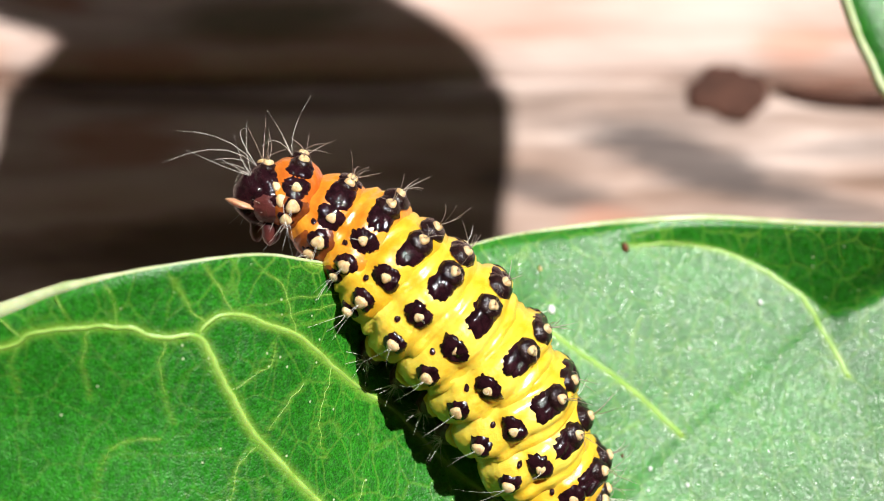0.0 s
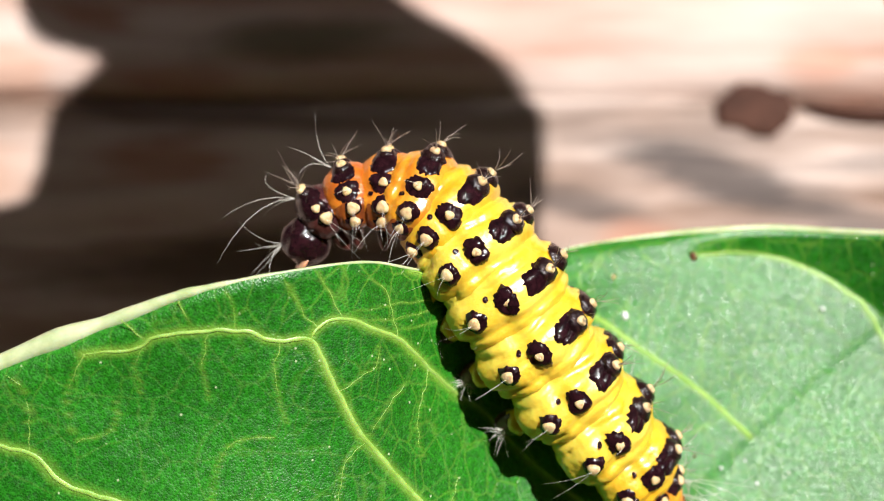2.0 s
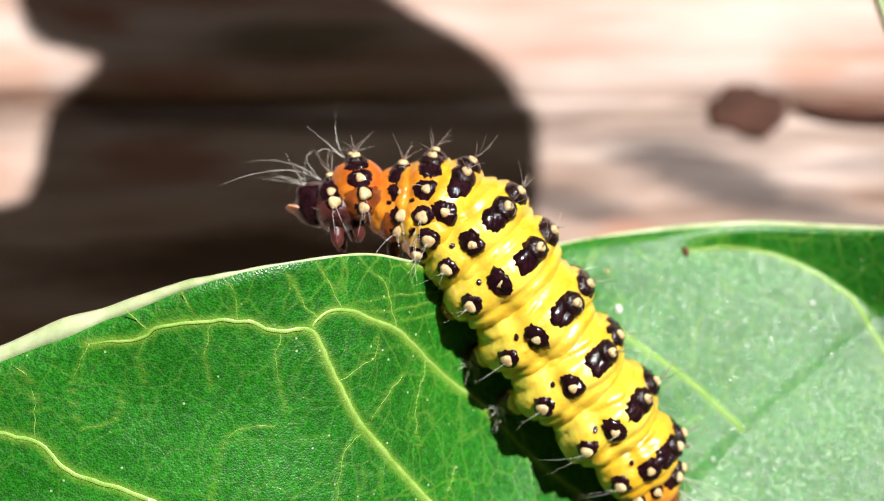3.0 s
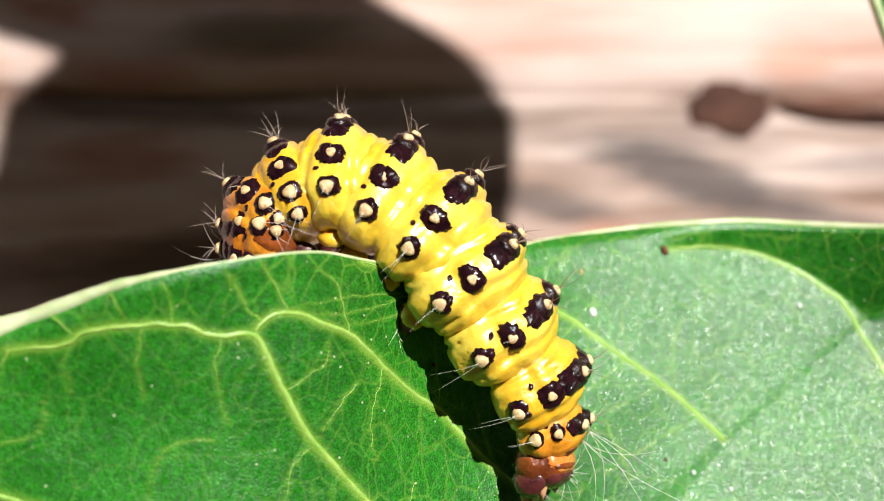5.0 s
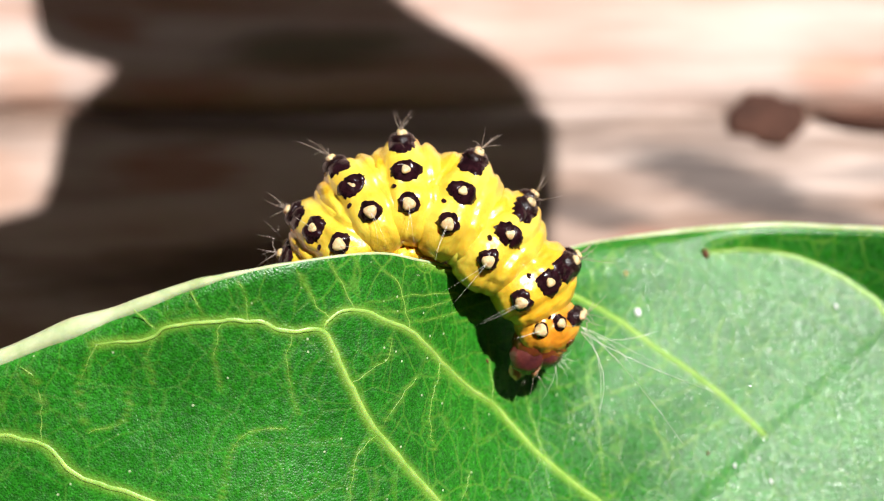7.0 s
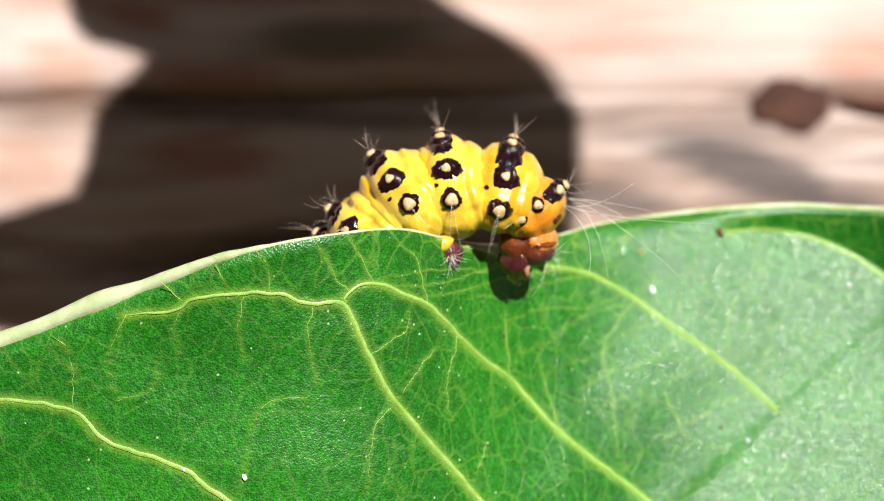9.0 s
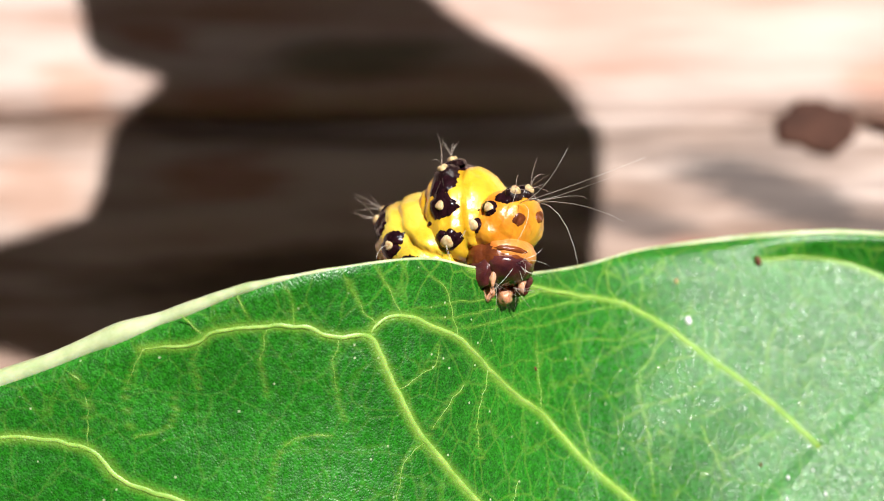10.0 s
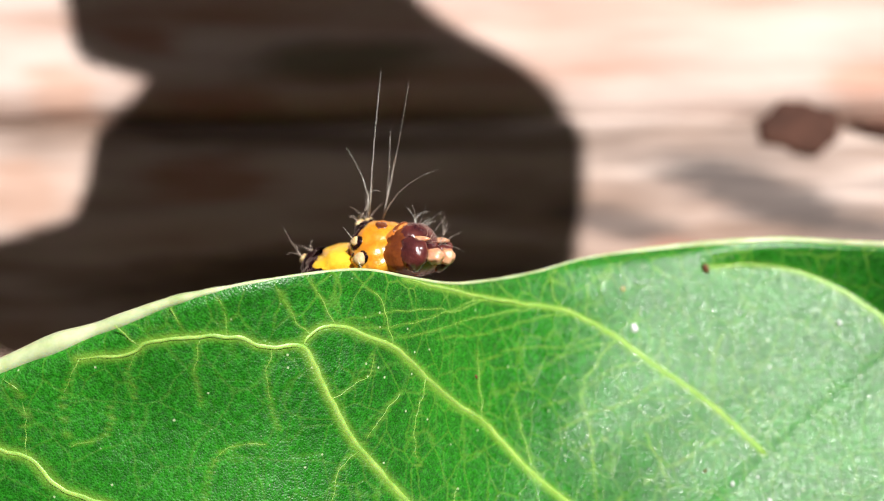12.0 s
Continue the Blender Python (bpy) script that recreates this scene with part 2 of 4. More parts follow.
# ---- ground and wood ----
def build_ground():
    n, half = 80, 40.0
    vs, fs = [], []
    for i in range(n + 1):
        for j in range(n + 1):
            x, y = [half * (2 * k / n - 1) ** 3 for k in (i, j)]
            vs.append((x, y, 0.004 * noise.noise((x * 9, y * 9, 0)) - 0.002))
    for i in range(n):
        for j in range(n):
            a = i * (n + 1) + j
            fs.append((a, a + n + 1, a + n + 2, a + 1))
    tagged(new("ground", mesh_of("ground", vs, fs, SOIL)), "unseen bare soil, reddened to bounce warm light into the shade", "ground", kind="structure")


WALL = pose(0, 0.088, 0.145, -30)


def board_mesh(z0, z1, x0, x1, seed, mat):
    """A weathered board with rounded long edges, a wavy face and a real thickness."""
    nx, nz, thick = 150, 26, 0.022
    vs, fs = [], []
    for i in range(nx + 1):
        x = x0 + (x1 - x0) * i / nx
        lo = z0 + 0.0012 * noise.noise((x * 25, seed, 1))
        hi = z1 + 0.0012 * noise.noise((x * 25, seed, 5))
        for j in range(nz + 1):
            s = j / nz
            z = lo + (hi - lo) * s
            edge = min(s, 1 - s) * (z1 - z0)
            y = 0.0016 * math.exp(-edge / 0.0012)
            y += 0.0016 * noise.noise((x * 18, z * 120, seed)) + 0.0008 * noise.noise((x * 60, z * 400, seed))
            vs.append((x, y, z))
    m = len(vs)
    for i in range(nx + 1):
        for j in range(nz + 1):
            x, y, z = vs[i * (nz + 1) + j]
            vs.append((x, thick, z))
    at = lambda i, j: i * (nz + 1) + j
    for i in range(nx):
        for j in range(nz):
            fs.append((at(i, j), at(i + 1, j), at(i + 1, j + 1), at(i, j + 1)))
            fs.append((m + at(i, j), m + at(i, j + 1), m + at(i + 1, j + 1), m + at(i + 1, j)))
        fs.append((at(i, 0), m + at(i, 0), m + at(i + 1, 0), at(i + 1, 0)))
        fs.append((at(i, nz), at(i + 1, nz), m + at(i + 1, nz), m + at(i, nz)))
    for j in range(nz):
        fs.append((at(0, j), at(0, j + 1), m + at(0, j + 1), m + at(0, j)))
        fs.append((at(nx, j), m + at(nx, j), m + at(nx, j + 1), at(nx, j + 1)))
    return mesh_of("board", vs, fs, mat)


def lump(name, mat, rx, ry, rz, rough=0.2, seed=0, rings=8, sides=12):
    """A rounded, uneven lump."""
    vs, fs = [(0, 0, rz)], []
    for i in range(1, rings):
        th = math.pi * i / rings
        for q in range(sides):
            ph = math.tau * q / sides
            d = Vector((math.sin(th) * math.cos(ph), math.sin(th) * math.sin(ph), math.cos(th)))
            k = 1 + rough * noise.noise(d * 1.7 + Vector((seed, 0, 0)))
            vs.append((d.x * rx * k, d.y * ry * k, d.z * rz * k))
    vs.append((0, 0, -rz))
    for q in range(sides):
        fs.append((0, 1 + q, 1 + (q + 1) % sides))
        e = 1 + (rings - 2) * sides
        fs.append((len(vs) - 1, e + (q + 1) % sides, e + q))
        for i in range(rings - 2):
            a = 1 + i * sides
            fs.append((a + q, a + sides + q, a + sides + (q + 1) % sides, a + (q + 1) % sides))
    return mesh_of(name, vs, fs, mat)


def build_wood():
    wall = tagged(new("wooden_wall"), "sunlit weathered pinkish-brown wooden boards", "wall", kind="structure")
    wall.matrix_world = WALL
    joints = [-0.168, -0.11, -0.052, 0.0048, 0.064, 0.12]
    for k in range(len(joints) - 1):
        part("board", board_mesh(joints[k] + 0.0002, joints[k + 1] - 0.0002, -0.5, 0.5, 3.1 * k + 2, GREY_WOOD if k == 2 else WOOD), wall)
    knot = part("knot", lump("knot", KNOT, 0.0050, 0.0008, 0.0036, 0.35, 4, 12, 24), wall, "dark reddish-brown knot in the wood")
    knot.location = (0.0451, 0.0, 0.0029)
    crack = spline([(0.0512, 0.0002, 0.0034), (0.055, -0.0005, 0.0025), (0.0663, -0.0005, 0.0019), (0.085, -0.0003, 0.0024)], 20)
    v, f = tube(crack, [0.0004 + 0.0008 * math.sin(min(1.0, k / 9) * 1.5) for k in range(20)], 8)
    part("crack", mesh_of("crack", v, f, KNOT), wall, "dark split beside the knot")


def build_sky_block():
    """Plain unseen walls added behind and beside; they close the place and block sky."""
    for name, x0, x1, y0, y1 in (("sky_block_south", -2.2, 2.2, -1.75, -1.6), ("sky_block_west", -2.2, -2.05, -1.6, 2.0), ("sky_block_east", 2.05, 2.2, -1.6, 2.0), ("sky_block_north", -2.2, 2.2, 2.0, 2.15)):
        vs = [(x, y, z) for z in (-0.01, 1.7) for x, y in ((x0, y0), (x1, y0), (x1, y1), (x0, y1))]
        fs = [(3, 2, 1, 0), (4, 5, 6, 7), (0, 1, 5, 4), (1, 2, 6, 5), (2, 3, 7, 6), (3, 0, 4, 7)]
        tagged(new(name, mesh_of(name, vs, fs, SKY_BLOCK_DARK, False)), "plain dark unseen wall added to block sky light", "wall", kind="structure")


# ---- the leaf ----
def ease(s):
    s = min(max(s, 0.0), 1.0)
    return s * s * (3 - 2 * s)


MIDRIB = [(-52, -66), (-30, -47), (-5, -30.5), (7.5, -22.8), (15.14, -16.43), (17.92, -14.00), (21.13, -11.96), (24.01, -9.67), (26.91, -7.49), (28.88, -6.39), (36, -1.6), (41, 1.0)]
MARGIN = [(-52, -66), (-56, -48), (-48, -26), (-34, -10.5), (-21.19, -4.68), (-15.25, -2.47), (-12.34, -1.38), (-9.52, -0.67), (-6.78, -0.16), (-4.09, 0.21), (-2.46, 0.22), (-0.78, -0.12), (1.60, -0.51), (4.23, -0.30), (6.69, 0.13), (10.39, 1.07), (16.02, 1.79), (19.69, 2.09), (23.45, 2.25), (29.31, 1.90), (37, 1.6), (41, 1.0)]
LOWER = [(-52, -66), (-30, -70), (0, -62), (25, -42), (39, -18), (42, -6), (41, 1.0)]


def depth(x, y):
    """How far away the leaf lies: a near lobe, a slope into the fold, a far lobe."""
    far = 1 / (1 + math.exp(-(x - 1.5) / (3.0 + 0.08 * min(max(-y - 5, 0.0), 10.0))))
    d = 60.6 + 14.6 * far + (0.28 * far - 0.05) * (max(y, -40) + 5) + 0.19 * far * max(0.0, x - 7) - 0.009 * max(0.0, x - 17) ** 2 - 0.05 * min(0.0, x + 8)
    d += 0.35 * noise.noise((x * 0.16, y * 0.16, 3.0)) - 2.0 * ease((-x - 22) / 30)
    d -= (1 - far) * max(0.0, 1 - (0.9 + 0.24 * min(x, 0) - y) / 6) ** 2
    across = (x - 21.4) * 0.62 - (y + 12.1) * 0.785
    d -= 0.12 * max(0, across + 0.5) - 0.16 * math.exp(-(across / 0.8) ** 2)
    d -= 0.55 * ease((x - 14) / 6) * max(0.0, y - 0.5 + 0.055 * max(0.0, x - 22) ** 2) * ease((1.0 - across) / 3)
    return d


def on_leaf(x, y, lift=0.0):
    return Vector((x * MM, y * MM, (70 - depth(x, y) + lift) * MM))


VEINS = [
    ("vein", 0.17, [(21.22, -11.24), (17.49, -7.94), (13.91, -5.44), (11.39, -3.65), (8.48, -2.21), (4.92, -1.63), (1.60, -0.89), (-0.78, -0.24)]),
    ("vein", 0.19, [(14.94, -18.78), (11.92, -16.23), (6.64, -12.01), (3.41, -8.50), (1.67, -7.16), (-1.27, -4.04), (-2.50, -3.37), (-4.34, -2.59), (-5.60, -3.14), (-5.90, -3.75)]),
    ("vein", 0.20, [(5.08, -19.91), (1.31, -14.96), (-3.10, -9.28), (-4.59, -6.52), (-5.90, -3.75), (-7.50, -3.72), (-9.52, -3.11), (-13.32, -3.34), (-14.53, -4.00), (-17.20, -4.30)]),
    ("vein", 0.21, [(-7.57, -17.33), (-12.49, -13.89), (-14.44, -12.45), (-18.46, -10.97), (-20.18, -9.38), (-24.41, -8.87), (-29.26, -10.09)]),
    ("vein", 0.15, [(31.74, -7.66), (29.69, -3.41), (28.18, -1.95), (24.72, 0.01), (21.31, 0.63), (18.28, 0.51)]),
    ("veinlet", 0.07, [(-3.10, -9.28), (-4.24, -10.36), (-4.51, -12.02), (-4.68, -14.09)]),
    ("veinlet", 0.07, [(-5.60, -3.14), (-6.31, -2.23), (-6.98, -0.74)]),
    ("veinlet", 0.07, [(-4.34, -2.59), (-4.85, -1.34), (-5.40, -0.14)]),
    ("veinlet", 0.07, [(-1.43, -4.04), (-1.89, -1.67), (-2.64, -0.58)]),
    ("veinlet", 0.07, [(-9.52, -3.11), (-9.61, -1.92), (-10.00, -1.18)]),
    ("veinlet", 0.07, [(-13.92, -3.55), (-14.59, -4.90), (-14.36, -6.41)]),
    ("veinlet", 0.07, [(-20.18, -9.38), (-20.19, -6.42), (-21.14, -5.35)]),
    ("veinlet", 0.07, [(9.92, -8.95), (10.21, -11.75), (10.30, -14.84)]),
    ("veinlet", 0.07, [(3.41, -8.50), (3.25, -5.81), (3.08, -4.45)]),
    ("veinlet", 0.07, [(-7.83, -8.69), (-9.61, -8.82), (-10.66, -10.02), (-11.13, -12.74), (-11.44, -13.89)]),
    ("veinlet", 0.07, [(18.85, -3.70), (18.13, -5.91), (18.16, -8.82)]),
    ("veinlet", 0.07, [(-1.11, -6.42), (-2.04, -7.60), (-3.10, -9.28)]),
    ("veinlet", 0.07, [(1.99, -11.93), (1.31, -14.07)]),
    ("veinlet", 0.07, [(-10.98, -3.25), (-11.29, -5.21), (-10.94, -6.71)]),
    ("veinlet", 0.07, [(-7.50, -3.72), (-7.65, -5.83), (-7.10, -7.96)]),
    ("veinlet", 0.07, [(-17.06, -4.30), (-18.24, -6.42), (-17.87, -8.24)]),
    ("veinlet", 0.07, [(-4.59, -6.52), (-2.80, -5.38), (-2.35, -4.15)]),
    ("veinlet", 0.07, [(0.33, -5.58), (-0.32, -8.40), (-0.16, -10.64)]),
    ("veinlet", 0.07, [(6.64, -12.01), (5.77, -9.40), (5.25, -7.31)]),
    ("veinlet", 0.07, [(13.50, -9.78), (14.55, -11.93), (14.88, -12.99)]),
    ("veinlet", 0.07, [(11.81, -4.01), (9.60, -6.83), (9.92, -8.95)]),
    ("veinlet", 0.07, [(-12.33, -1.62), (-11.95, -2.36), (-11.71, -3.25)]),
    ("veinlet", 0.07, [(-15.00, -2.50), (-14.21, -3.55), (-13.32, -3.34)]),
    ("veinlet", 0.07, [(-17.89, -8.85), (-15.91, -8.23), (-15.71, -6.72)]),
]


def cross_veins():
    """Fine kinked veins that join neighbouring side veins, in mm."""
    rnd = random.Random(12)
    out = []
    upper, lower = [spline([(*p, 0) for p in VEINS[k][2]], 60) for k in (0, 1)]
    for k in range(17):
        if k < 10:
            u = (k + 0.6 + rnd.uniform(-0.25, 0.25)) / 10.4
            p, q = upper[int(u * 48) + 2], lower[int(u * 48) + 2 + rnd.randint(0, 5)]
        else:
            p = upper[2 + 5 * (k - 10) + rnd.randint(0, 2)]
            q = p + Vector((rnd.uniform(-0.4, 1.2), rnd.uniform(2.4, 4.6), 0))
        side = Vector((p.y - q.y, q.x - p.x, 0)).normalized()
        pts = [p] + [p.lerp(q, s) + side * rnd.uniform(-0.45, 0.45) for s in (0.25, 0.5, 0.75)] + [q]
        out.append(("veinlet", 0.055, [(v.x, v.y) for v in pts[:rnd.choice((4, 5))]]))
    return out


def margin_roll(x, e):
    """How far the blade curls back towards its margin, e mm from it."""
    w = 0.35 + 0.65 * ease((abs(x - 1.0) - 5) / 9)
    sheen = 0.6 * ease((x - 2) / 4) * ease((22 - x) / 6) * max(0.0, 1 - e / 4.0) ** 2
    lip = 0.5 * ease((-x - 11) / 6) * max(0.0, 1 - e / 1.6) ** 2
    return w * 0.42 * max(0.0, 1 - e / 1.0) ** 2 + sheen + lip


def jagged(pts, count, r):
    """A vein's line, with the small kinks of a real one."""
    out = []
    for p in spline([(*q, 0) for q in pts], count):
        k = 0.10 if r < 0.1 else 0.05
        out.append(p + Vector((noise.noise((p.x * 1.3, p.y * 1.3, 5)), noise.noise((p.x * 1.3, p.y * 1.3, 9)), 0)) * k * 2)
    return out


CROSS = cross_veins()


def blade_mesh():
    ns, up, low, thick = 560, 120, 46, 0.22
    mid, top, bot = spline([(*p, 0) for p in MIDRIB], ns), spline([(*p, 0) for p in MARGIN], ns), spline([(*p, 0) for p in LOWER], ns)
    rows = up + low + 1
    flat, edge = [], []
    for s in range(ns):
        for j in range(rows):
            if j <= up:
                p = top[s].lerp(mid[s], (j / up) ** 1.3)
                edge.append((p - top[s]).length)
            else:
                p = mid[s].lerp(bot[s], (j - up) / low)
                edge.append((p - bot[s]).length)
            flat.append((p.x, p.y))
    verts = []
    for (x, y), e in zip(flat, edge):
        verts.append(on_leaf(x, y, -margin_roll(x, e)))
    m = len(verts)
    verts += [v - Vector((0, 0, thick * MM)) for v in verts]
    faces = []
    for s in range(ns - 1):
        for j in range(rows - 1):
            a = s * rows + j
            faces.append((a, a + 1, a + rows + 1, a + rows))
            faces.append((m + a, m + a + rows, m + a + rows + 1, m + a + 1))
        for j in (0, rows - 1):
            a = s * rows + j
            faces.append((a, a + rows, m + a + rows, m + a) if j == 0 else (a, m + a, m + a + rows, a + rows))
    me = mesh_of("blade", verts, faces, LEAF)
    xy = np.array(flat)
    soft = np.zeros(len(flat))
    for _, r, pts in VEINS + CROSS:
        line = jagged(pts, 48 if r > 0.06 else 16, r)
        for a, b in zip(line, line[1:]):
            a2, d2 = np.array(a[:2]), np.array((b - a)[:2])
            u = np.clip(((xy - a2) @ d2) / (d2 @ d2 + 1e-9), 0, 1)
            dist = np.hypot(*(xy - a2 - u[:, None] * d2).T)
            soft = np.maximum(soft, (0.6 if r > 0.1 else 0.3) * np.exp(-(dist / (r * 1.25)) ** 2))
    young = np.clip((xy[:, 0] + 12) / 12, 0, 1)  # the netting shows less on the older, darker end
    net = np.clip(0.95 - 0.8 * (np.array(edge) - 1.6) / 3.2, 0.12 + 0.38 * young, 0.95) * (0.4 + 0.6 * young)
    for name, values in (("vein", soft), ("net", net)):
        att = me.attributes.new(name, "FLOAT", "POINT")
        att.data.foreach_set("value", np.concatenate([values, values]))
    return me


LEAF_POSE = SITE @ pose(0, 0, -0.07)


def build_leaf():
    leaf = tagged(new("leaf"), "broad glossy green leaf with pale yellow-green veins", "leaf")
    leaf.matrix_world = LEAF_POSE
    part("blade", blade_mesh(), leaf, "glossy green blade folded between two lobes")
    for name, r, pts in VEINS + CROSS:
        line = jagged(pts, 12 * len(pts), r)
        pos = [on_leaf(p.x, p.y, -0.028 if r > 0.1 else -0.012) for p in line]
        n = len(pos)
        radii = [(0.95 if r > 0.1 else 0.5) * r * MM * (1.0 - 0.45 * k / n) * min(1.0, 0.15 + (n - 1 - k) / 8) * (1 + 0.15 * noise.noise((k * 0.4, r * 90, 0))) for k in range(n)]
        v, f = tube(pos, radii, 6, [Vector((0, 0, 1))] * n)
        part(name, mesh_of(name, v, f, VEIN), leaf)
    line = spline([(*p, 0) for p in MIDRIB], 160)
    v, f = tube([on_leaf(p.x, p.y, -0.25) for p in line], [(0.9 - 0.005 * k) * MM * 0.4 for k in range(160)], 8)
    part("midrib", mesh_of("midrib", v, f, LEAF), leaf, "sunken green midrib")
    line = spline([(*p, 0) for p in MARGIN], 420)
    # Wider at both ends: the pale tube also stands for sheen on the rolled edge.
    v, f = tube([on_leaf(p.x, p.y, -margin_roll(p.x, 0) - 0.1) for p in line], [(0.10 + 0.44 * ease((-line[k].x - 7) / 12) + 0.14 * ease((line[k].x - 9) / 10)) * MM * (1 + 0.3 * noise.noise((k * 0.11, 0, 7))) for k in range(420)], 8)
    part("margin", mesh_of("margin", v, f, RIM), leaf, "pale thickened margin, widened to stand for edge sheen")
    stalk = [on_leaf(-52, -66), on_leaf(-55, -69, -1), Vector((-0.0585, -0.0705, 0.006)), Vector((-0.0615, -0.0715, 0.003))]
    v, f = tube(spline(stalk, 16), [0.0009] * 16, 8)
    part("petiole", mesh_of("petiole", v, f, STEM), leaf, "green leaf stalk")
    return leaf


def build_plant():
    """The stem; of its neighbouring leaves an unseen one is added to shade the wood."""
    foot = LEAF_POSE @ Vector((-0.062, -0.072, 0.002))
    plant = tagged(new("plant_stem"), "upright green plant stem with side leaves", "plant")
    plant.location = (foot.x - 0.02, foot.y, 0)
    path = [Vector((0, 0, -0.005)), Vector((0.004, 0.001, 0.05)), foot - plant.location, Vector((0.016, 0.006, 0.16)), Vector((0.026, 0.024, 0.335))]
    v, f = tube(spline(path, 40), [0.0032 - 0.00004 * k for k in range(40)], 10)
    part("stem", mesh_of("stem", v, f, STEM), plant)
    return plant


def side_leaf(name, label, outline, centre, to_world, stalk_to, parent=None):
    """A leaf with a curved outline, fanned from its middle line; outline and centre in its own plane."""
    ring = spline([(*p, 0) for p in outline + outline[:1]], 97)[:-1]
    vs, fs, steps = [], [], 9
    for k in range(steps + 1):
        for p in ring:
            q = Vector((*centre, 0)).lerp(p, k / steps)
            vs.append(to_world(q.x, q.y, 0.0012 * noise.noise((q.x * 90, q.y * 90, 2))))
    n = len(ring)
    m = len(vs)
    vs += [v + SUN * 0.0003 for v in vs]
    for k in range(steps):
        for q in range(n):
            a, b = k * n + q, k * n + (q + 1) % n
            fs.append((a, b, b + n, a + n))
            fs.append((m + a, m + a + n, m + b + n, m + b))
    for q in range(n):
        a, b = steps * n + q, steps * n + (q + 1) % n
        fs.append((a, b, m + b, m + a))
    leaf = tagged(new(name), label, "leaf", "neighbouring leaves")
    part("blade", mesh_of("blade", vs, fs, LEAF), leaf)
    v, f = tube([vs[steps * n + q % n] for q in range(n + 1)], [0.00038] * (n + 1), 6)
    part("margin", mesh_of("margin", v, f, RIM), leaf, "pale thickened margin")
    if stalk_to:
        end = to_world(*outline[-1], 0.0)
        v, f = tube(spline([to_world(*centre, 0.0), end, end.lerp(stalk_to, 0.5) + Vector((0, 0, 0.012)), stalk_to], 20), [0.0011] * 20, 8)
        part("petiole", mesh_of("petiole", v, f, STEM), leaf)
    return leaf


def build_neighbours(plant):
    hang = 0.24

    def shade_plane(x, z, h):
        return WALL @ Vector((x, 0, z)) + SUN * (hang + 0.2 * z + h)

    tip = plant.location + Vector((0.026, 0.024, 0.33))
    # Outline of an added, unseen caster, shaped to throw the shadow on the boards.
    outline = [
        (-0.0126, 0.0318), (-0.0040, 0.0214), (0.0037, 0.0147), (0.0104, 0.0098), (0.0155, 0.0050), (0.0171, -0.0029), (0.0158, -0.0135), (0.0127, -0.0287), (-0.0135, -0.0392), (-0.0414, -0.0366), (-0.0535, -0.0282), (-0.0652, -0.0254), (-0.0722, -0.0166), (-0.0577, -0.0151), (-0.0513, -0.0143), (-0.0476, -0.0059), (-0.0462, 0.0035), (-0.0403, 0.0100), (-0.0494, 0.0133), (-0.0524, 0.0217), (-0.0550, 0.0321), (-0.0361, 0.0445),
    ]
    side_leaf("unseen_shade_leaf", "unseen broad green leaf added above to shade the wood", outline, (-0.02, 0.0), shade_plane, tip)

    def corner(x, y, h):
        return site(x * 1000, y * 1000, 84 + 120 * (x - 0.033) + 60 * (y - 0.02) + h * 1000)

    edge_leaf = [(0.0325, 0.0205), (0.0336, 0.0172), (0.0352, 0.0132), (0.038, 0.0095), (0.048, 0.008), (0.058, 0.018), (0.056, 0.036), (0.042, 0.042), (0.0325, 0.033)]
    side_leaf("neighbour_leaf", "bright green leaf edge beside the wood", edge_leaf, (0.045, 0.024), corner, None)


def build_specks():
    for name, label, mat, x, y, size in (
            ("white_speck", "tiny chalk-white speck on the green leaf", CHALK, 13.06, -3.39, 0.42),
            ("white_speck", "minute pale dot on the green leaf", CHALK, 26.54, -3.08, 0.24),
            ("white_speck", "tiny white grain on the green leaf", CHALK, -11.10, -12.95, 0.25),
            ("white_speck", "minute white grain beside the midrib", CHALK, 19.03, -13.03, 0.20),
            ("white_speck", "minute white crumb beside the midrib", CHALK, 20.70, -12.67, 0.16),
            ("white_speck", "minute white crumb beside the midrib", CHALK, 21.30, -14.02, 0.22),
            ("white_speck", "minute white crumb beside the midrib", CHALK, 18.87, -14.28, 0.14),
            ("white_speck", "tiny pale grain on the green leaf", CHALK, 21.88, -5.89, 0.16),
            ("white_speck", "tiny pale grain on the green leaf", CHALK, -14.29, -12.51, 0.14),
            ("speck", "tiny tan crumb on the green leaf", CREAM, 12.39, -0.90, 0.24),
            ("speck", "small rust-brown blemish near the leaf margin", RUST, 17.97, 0.40, 0.42),
            ("speck", "minute reddish-brown dot on the leaf", RUST, 17.29, -12.21, 0.17),
            ("speck", "minute reddish-brown dot on the leaf", RUST, 3.05, -5.91, 0.17)):
        ob = new(name, lump(name, mat, size * 0.5 * MM, size * 0.75 * MM, size * 0.35 * MM, 0.4, x))
        ob.matrix_world = LEAF_POSE @ Matrix.Translation(on_leaf(x, y, 0.05)) @ pose(0, 0, 0, 0, 0, 20)
        tagged(ob, label, "speck", "specks on the leaf")


TAIL_R = 1.95


# ---- the caterpillar: rigid rings, each with its spots, knobs and hairs ----
RADII = [TAIL_R, 2.4, 3.3, 3.9, 4.15, 4.2, 4.2, 4.05, 3.7, 3.25, 2.8, 2.4, 1.95, 1.6]
HALVES = dict(zip(RADII, (2.15, 1.9, 2.55, 2.75, 2.85, 2.85, 2.85, 2.85, 2.8, 2.6, 2.3, 1.8, 1.5, 1.3)))


def half_of(R):
    """Half the length of a ring of that radius."""
    return HALVES[R]


